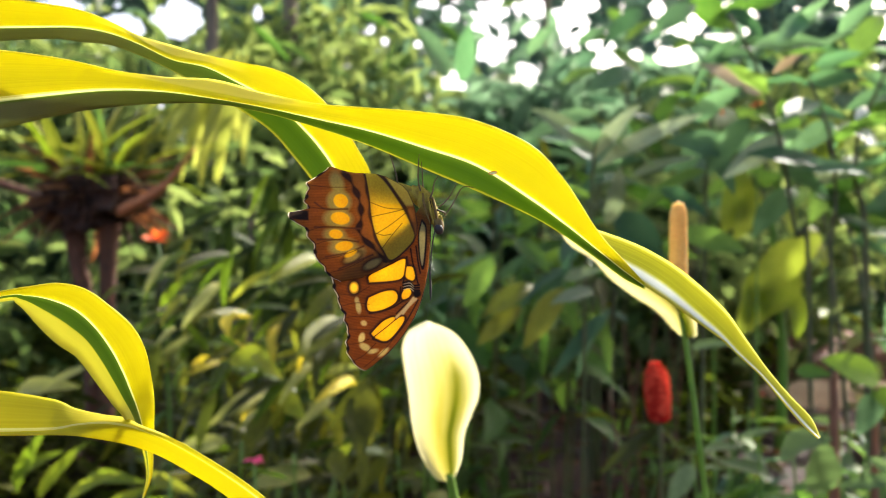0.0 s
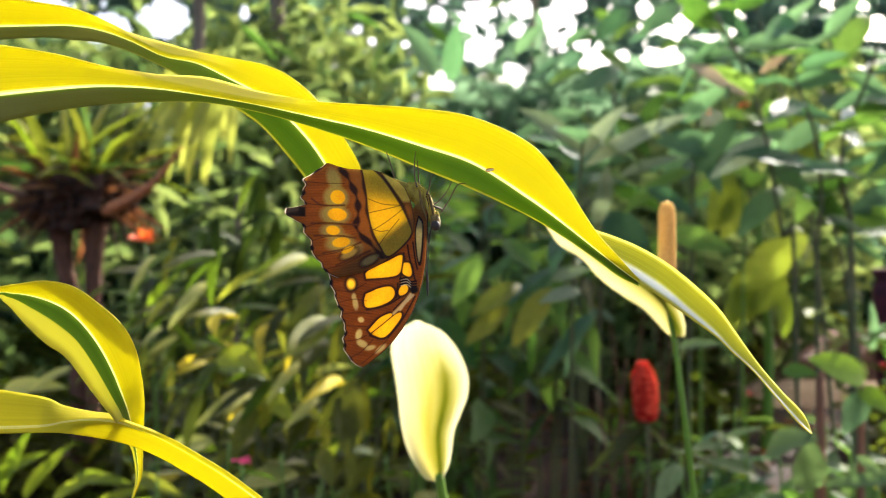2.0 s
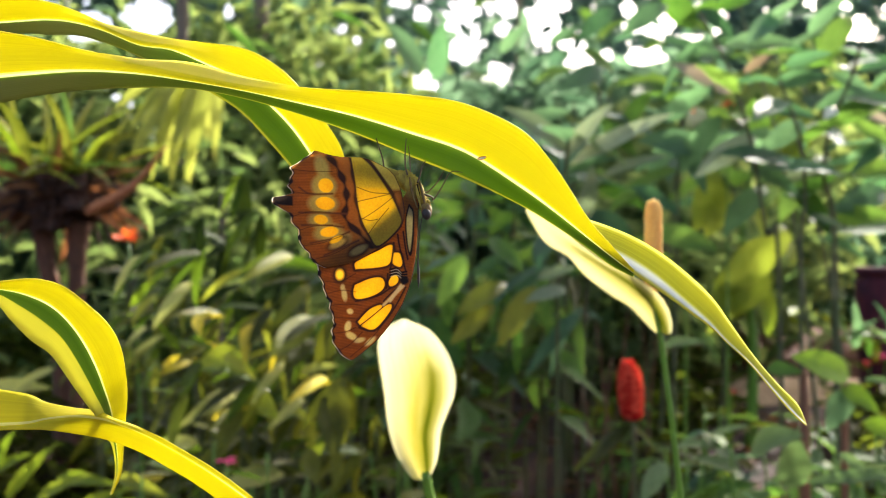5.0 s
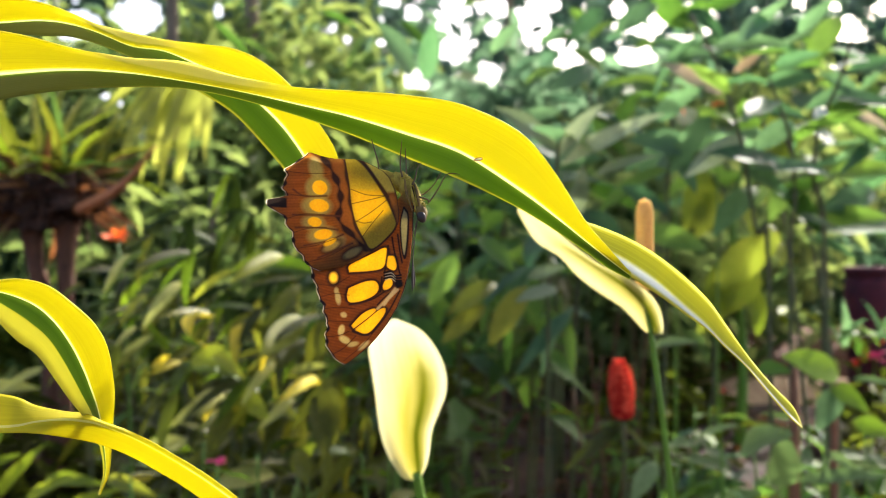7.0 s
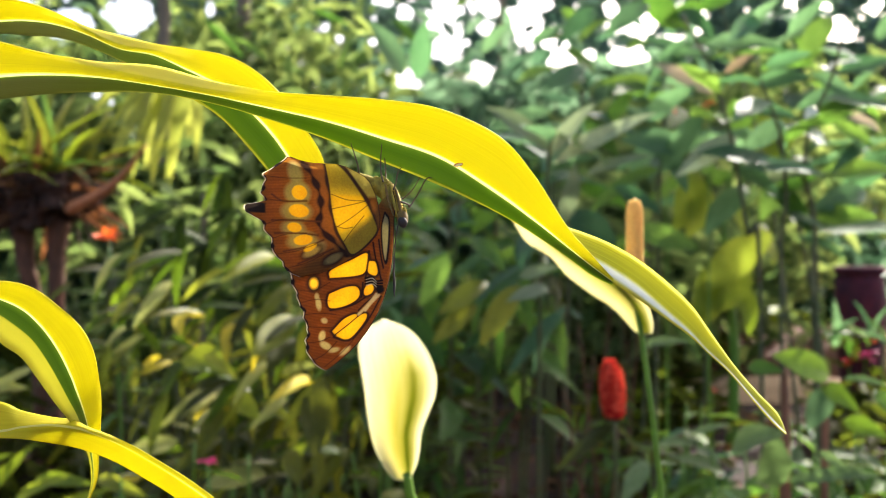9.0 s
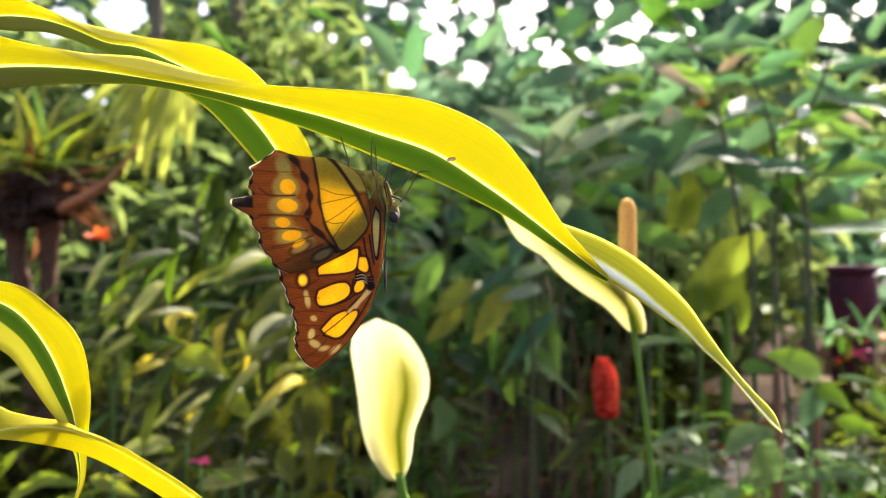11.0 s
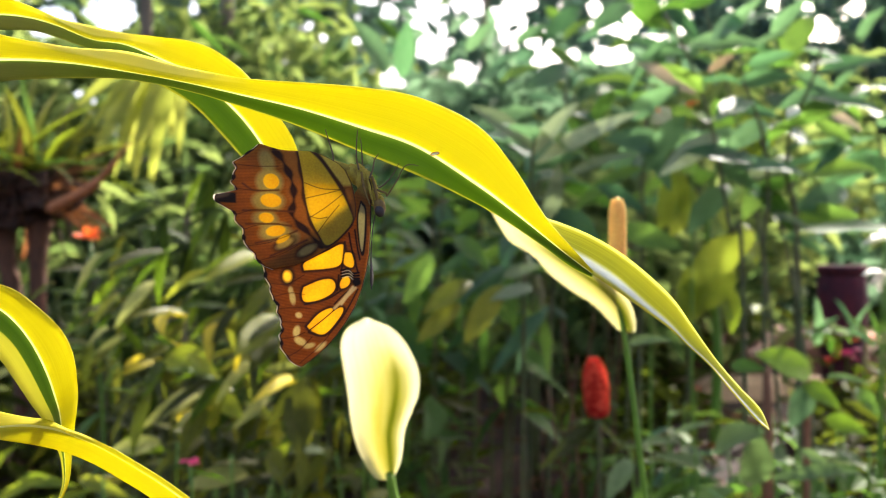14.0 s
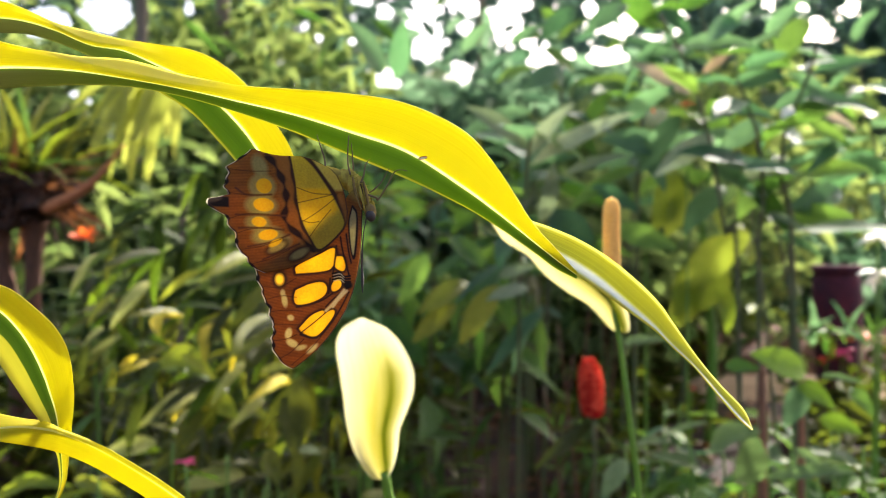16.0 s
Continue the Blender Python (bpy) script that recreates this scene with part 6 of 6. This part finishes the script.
# ---- what moves ----
def motions():
    walk(butterfly, [
    (0, pose(-0.0177, 0.2842, 0.9662, 2.31, -0.01, 4.83)),
        (0.5, pose(-0.0167, 0.2849, 0.9661, 2.17, 0.00, 5.36)),
        (1, pose(-0.0156, 0.2861, 0.9660, 1.79, 0.06, 5.85)),
        (1.5, pose(-0.0167, 0.2858, 0.9664, 1.12, -0.19, 6.26)),
        (2, pose(-0.0160, 0.2861, 0.9668, 0.44, -0.19, 6.39)),
        (2.5, pose(-0.0153, 0.2859, 0.9669, -0.17, -0.17, 6.24)),
        (3, pose(-0.0152, 0.2855, 0.9672, -0.46, -0.12, 5.82)),
        (3.5, pose(-0.0154, 0.2848, 0.9680, -0.44, -0.11, 5.16)),
        (4, pose(-0.0159, 0.2834, 0.9684, -0.24, -0.24, 4.37)),
        (6.5, pose(-0.0131, 0.2760, 0.9696, 0.19, -0.00, -0.79)),
        (7, pose(-0.0139, 0.2770, 0.9681, -0.02, 0.09, -1.55)),
        (7.5, pose(-0.0150, 0.2763, 0.9678, -0.13, 0.06, -1.37)),
        (8, pose(-0.0148, 0.2760, 0.9675, 0.00, -0.00, 0.00)),
        (8.5, pose(-0.0158, 0.2759, 0.9667, 1.65, -0.04, 2.70)),
        (9, pose(-0.0157, 0.2760, 0.9668, 2.67, -0.14, 4.11)),
        (11.5, pose(-0.0156, 0.2688, 0.9679, 2.42, -0.27, 3.17)),
        (12, pose(-0.0169, 0.2679, 0.9679, 2.44, -0.49, 2.55)),
        (12.5, pose(-0.0170, 0.2668, 0.9688, 2.42, -0.69, 1.72)),
        (13, pose(-0.0169, 0.2656, 0.9688, 2.26, -0.45, 1.17)),
        (13.5, pose(-0.0169, 0.2655, 0.9688, 2.32, -0.51, 1.35)),
        (14, pose(-0.0164, 0.2655, 0.9688, 2.43, -0.54, 1.85)),
        (14.5, pose(-0.0169, 0.2653, 0.9685, 2.59, -0.56, 2.48)),
        (15, pose(-0.0164, 0.2664, 0.9689, 2.57, -0.37, 3.07)),
        (15.5, pose(-0.0167, 0.2676, 0.9684, 2.65, -0.49, 3.59)),
        (16, pose(-0.0173, 0.2690, 0.9677, 2.67, -0.42, 4.11))])
    walk(leaf_front, [
    (0, pose(0.1574, 0.0020, 0.9891, 2.33, 0.77, -4.51)),
        (0.5, pose(0.1584, 0.0048, 0.9891, 0.99, 0.60, -4.61)),
        (1, pose(0.1596, 0.0064, 0.9888, 0.17, 0.41, -3.67)),
        (1.5, pose(0.1583, 0.0035, 0.9889, -0.46, 0.13, -2.57)),
        (2, pose(0.1591, 0.0006, 0.9889, -0.70, -0.03, -1.32)),
        (2.5, pose(0.1598, -0.0020, 0.9887, -0.67, -0.13, -0.31)),
        (3, pose(0.1599, -0.0035, 0.9889, -0.44, -0.20, 0.09)),
        (3.5, pose(0.1596, -0.0048, 0.9900, -0.32, -0.03, -0.28)),
        (4, pose(0.1593, -0.0047, 0.9903, -0.23, -0.05, -0.64)),
        (6.5, pose(0.1620, -0.0074, 0.9920, -0.70, 0.00, -0.12)),
        (7, pose(0.1615, -0.0076, 0.9903, -0.59, -0.06, 0.10)),
        (7.5, pose(0.1603, -0.0091, 0.9898, -0.34, -0.05, -0.12)),
        (8, pose(0.1604, -0.0100, 0.9894, -0.00, -0.00, 0.00)),
        (8.5, pose(0.1591, -0.0119, 0.9883, -0.01, -0.24, 0.38)),
        (9, pose(0.1591, -0.0122, 0.9883, -0.17, -0.30, 0.55)),
        (11.5, pose(0.1595, -0.0159, 0.9896, -0.34, -0.16, 0.87)),
        (12, pose(0.1574, -0.0142, 0.9899, -1.04, -0.13, -0.11)),
        (12.5, pose(0.1574, -0.0128, 0.9907, -1.15, -0.17, -0.43)),
        (13, pose(0.1575, -0.0134, 0.9910, -1.12, -0.03, -0.61)),
        (13.5, pose(0.1572, -0.0135, 0.9909, -0.94, -0.07, -0.65)),
        (14, pose(0.1578, -0.0138, 0.9908, -0.39, 0.02, -0.60)),
        (14.5, pose(0.1570, -0.0133, 0.9902, -0.30, -0.15, -0.48)),
        (15, pose(0.1579, -0.0119, 0.9911, -0.60, 0.06, -0.64)),
        (15.5, pose(0.1575, -0.0082, 0.9908, -1.01, 0.09, -1.46)),
        (16, pose(0.1563, -0.0037, 0.9907, -1.23, 0.30, -2.43))])
    walk(leaf_back, [
    (0, pose(0.1225, 0.0211, 1.0053, 2.55, 2.04, 3.82)),
        (0.5, pose(0.1230, 0.0218, 1.0052, 2.44, 2.03, 3.65)),
        (1, pose(0.1234, 0.0223, 1.0051, 2.31, 1.97, 3.46)),
        (1.5, pose(0.1221, 0.0242, 1.0058, 2.16, 1.86, 3.20)),
        (2, pose(0.1212, 0.0277, 1.0070, 1.97, 1.60, 2.83)),
        (2.5, pose(0.1208, 0.0299, 1.0074, 1.70, 1.27, 2.33)),
        (3, pose(0.1208, 0.0289, 1.0076, 1.38, 0.88, 1.74)),
        (3.5, pose(0.1200, 0.0254, 1.0082, 1.06, 0.33, 1.09)),
        (4, pose(0.1190, 0.0263, 1.0089, 0.77, -0.13, 0.51)),
        (6.5, pose(0.1179, 0.0261, 1.0113, -0.36, -0.96, -1.41)),
        (7, pose(0.1194, 0.0246, 1.0091, -0.43, -0.58, -1.24)),
        (7.5, pose(0.1189, 0.0256, 1.0089, -0.27, -0.28, -0.70)),
        (8, pose(0.1194, 0.0250, 1.0085, -0.00, 0.00, 0.00)),
        (8.5, pose(0.1195, 0.0269, 1.0078, 0.25, 0.32, 0.60)),
        (9, pose(0.1191, 0.0286, 1.0083, 0.35, 0.37, 0.80)),
        (11.5, pose(0.1164, 0.0322, 1.0108, -0.14, -0.55, -0.50)),
        (12, pose(0.1155, 0.0342, 1.0110, -0.26, -0.67, -0.78)),
        (12.5, pose(0.1148, 0.0335, 1.0119, -0.37, -0.81, -1.05)),
        (13, pose(0.1150, 0.0309, 1.0116, -0.42, -0.98, -1.21)),
        (13.5, pose(0.1146, 0.0319, 1.0119, -0.42, -1.05, -1.24)),
        (14, pose(0.1148, 0.0347, 1.0121, -0.39, -0.95, -1.15)),
        (14.5, pose(0.1152, 0.0335, 1.0111, -0.28, -0.84, -0.88)),
        (15, pose(0.1147, 0.0347, 1.0123, -0.06, -0.85, -0.48)),
        (15.5, pose(0.1150, 0.0358, 1.0116, 0.24, -0.66, 0.14)),
        (16, pose(0.1158, 0.0359, 1.0103, 0.58, -0.20, 0.96))])
    walk(leaf_low, [
    (0, pose(0.0750, 0.0048, 0.9367, 0.49, -1.67, 0.07)),
        (0.5, pose(0.0754, 0.0035, 0.9369, 0.56, -1.73, 0.07)),
        (1, pose(0.0761, 0.0023, 0.9371, 0.61, -1.73, 0.07)),
        (1.5, pose(0.0764, 0.0012, 0.9369, 0.66, -1.66, 0.07)),
        (2, pose(0.0769, 0.0005, 0.9371, 0.69, -1.50, 0.08)),
        (2.5, pose(0.0771, 0.0002, 0.9372, 0.71, -1.18, 0.10)),
        (3, pose(0.0769, 0.0003, 0.9373, 0.70, -0.68, 0.13)),
        (3.5, pose(0.0769, 0.0008, 0.9376, 0.73, -0.16, 0.18)),
        (4, pose(0.0767, 0.0017, 0.9376, 0.81, 0.26, 0.24)),
        (6.5, pose(0.0751, 0.0068, 0.9386, 1.46, 0.88, 0.51)),
        (7, pose(0.0748, 0.0061, 0.9378, 1.12, 0.52, 0.28)),
        (7.5, pose(0.0749, 0.0057, 0.9373, 0.64, 0.23, 0.14)),
        (8, pose(0.0753, 0.0050, 0.9369, 0.00, -0.00, 0.00)),
        (8.5, pose(0.0748, 0.0057, 0.9367, -0.05, -0.22, -0.02)),
        (9, pose(0.0747, 0.0065, 0.9366, -0.06, -0.21, 0.08)),
        (11.5, pose(0.0747, 0.0075, 0.9365, -0.61, 0.80, 1.08)),
        (12, pose(0.0742, 0.0083, 0.9363, -0.58, 1.13, 1.38)),
        (12.5, pose(0.0741, 0.0088, 0.9364, -0.56, 1.39, 1.62)),
        (13, pose(0.0741, 0.0090, 0.9364, -0.49, 1.47, 1.72)),
        (13.5, pose(0.0739, 0.0089, 0.9364, -0.37, 1.41, 1.71)),
        (14, pose(0.0741, 0.0085, 0.9363, -0.29, 1.29, 1.55)),
        (14.5, pose(0.0743, 0.0078, 0.9365, -0.31, 1.32, 1.36)),
        (15, pose(0.0748, 0.0073, 0.9366, -0.29, 1.35, 1.14)),
        (15.5, pose(0.0752, 0.0070, 0.9366, -0.28, 1.47, 0.98)),
        (16, pose(0.0754, 0.0068, 0.9366, -0.29, 1.70, 0.87))])
    walk(leaf_bottom, [
    (0, pose(0.0798, -0.0051, 0.8989, 0.02, -0.08, 0.02)),
        (0.5, pose(0.0799, -0.0052, 0.8991, 0.06, -0.20, 0.05)),
        (1, pose(0.0805, -0.0053, 0.8992, 0.09, -0.33, 0.08)),
        (1.5, pose(0.0801, -0.0054, 0.8994, 0.12, -0.42, 0.10)),
        (2, pose(0.0803, -0.0055, 0.8995, 0.14, -0.51, 0.12)),
        (2.5, pose(0.0804, -0.0055, 0.8995, 0.16, -0.60, 0.14)),
        (3, pose(0.0803, -0.0055, 0.8997, 0.18, -0.67, 0.16)),
        (3.5, pose(0.0800, -0.0056, 0.9000, 0.19, -0.70, 0.16)),
        (4, pose(0.0798, -0.0056, 0.9001, 0.20, -0.72, 0.17)),
        (6.5, pose(0.0799, -0.0057, 0.9009, 0.16, -0.58, 0.14)),
        (7, pose(0.0799, -0.0056, 0.8999, 0.12, -0.43, 0.10)),
        (7.5, pose(0.0796, -0.0053, 0.8993, 0.06, -0.22, 0.05)),
        (8, pose(0.0798, -0.0050, 0.8990, 0.00, -0.00, 0.00)),
        (8.5, pose(0.0797, -0.0049, 0.8986, -0.05, 0.18, -0.04)),
        (9, pose(0.0798, -0.0049, 0.8988, -0.07, 0.28, -0.06)),
        (11.5, pose(0.0800, -0.0055, 0.8988, -0.13, 0.62, -0.13)),
        (12, pose(0.0797, -0.0058, 0.8986, -0.14, 0.69, -0.14)),
        (12.5, pose(0.0795, -0.0059, 0.8992, -0.13, 0.70, -0.14)),
        (13, pose(0.0796, -0.0061, 0.8990, -0.12, 0.68, -0.13)),
        (13.5, pose(0.0797, -0.0062, 0.8990, -0.12, 0.66, -0.13)),
        (14, pose(0.0797, -0.0062, 0.8992, -0.11, 0.65, -0.12)),
        (14.5, pose(0.0797, -0.0062, 0.8989, -0.11, 0.65, -0.12)),
        (15, pose(0.0799, -0.0062, 0.8994, -0.11, 0.65, -0.12)),
        (15.5, pose(0.0800, -0.0063, 0.8990, -0.11, 0.65, -0.12)),
        (16, pose(0.0802, -0.0063, 0.8986, -0.11, 0.65, -0.12))])


motions()
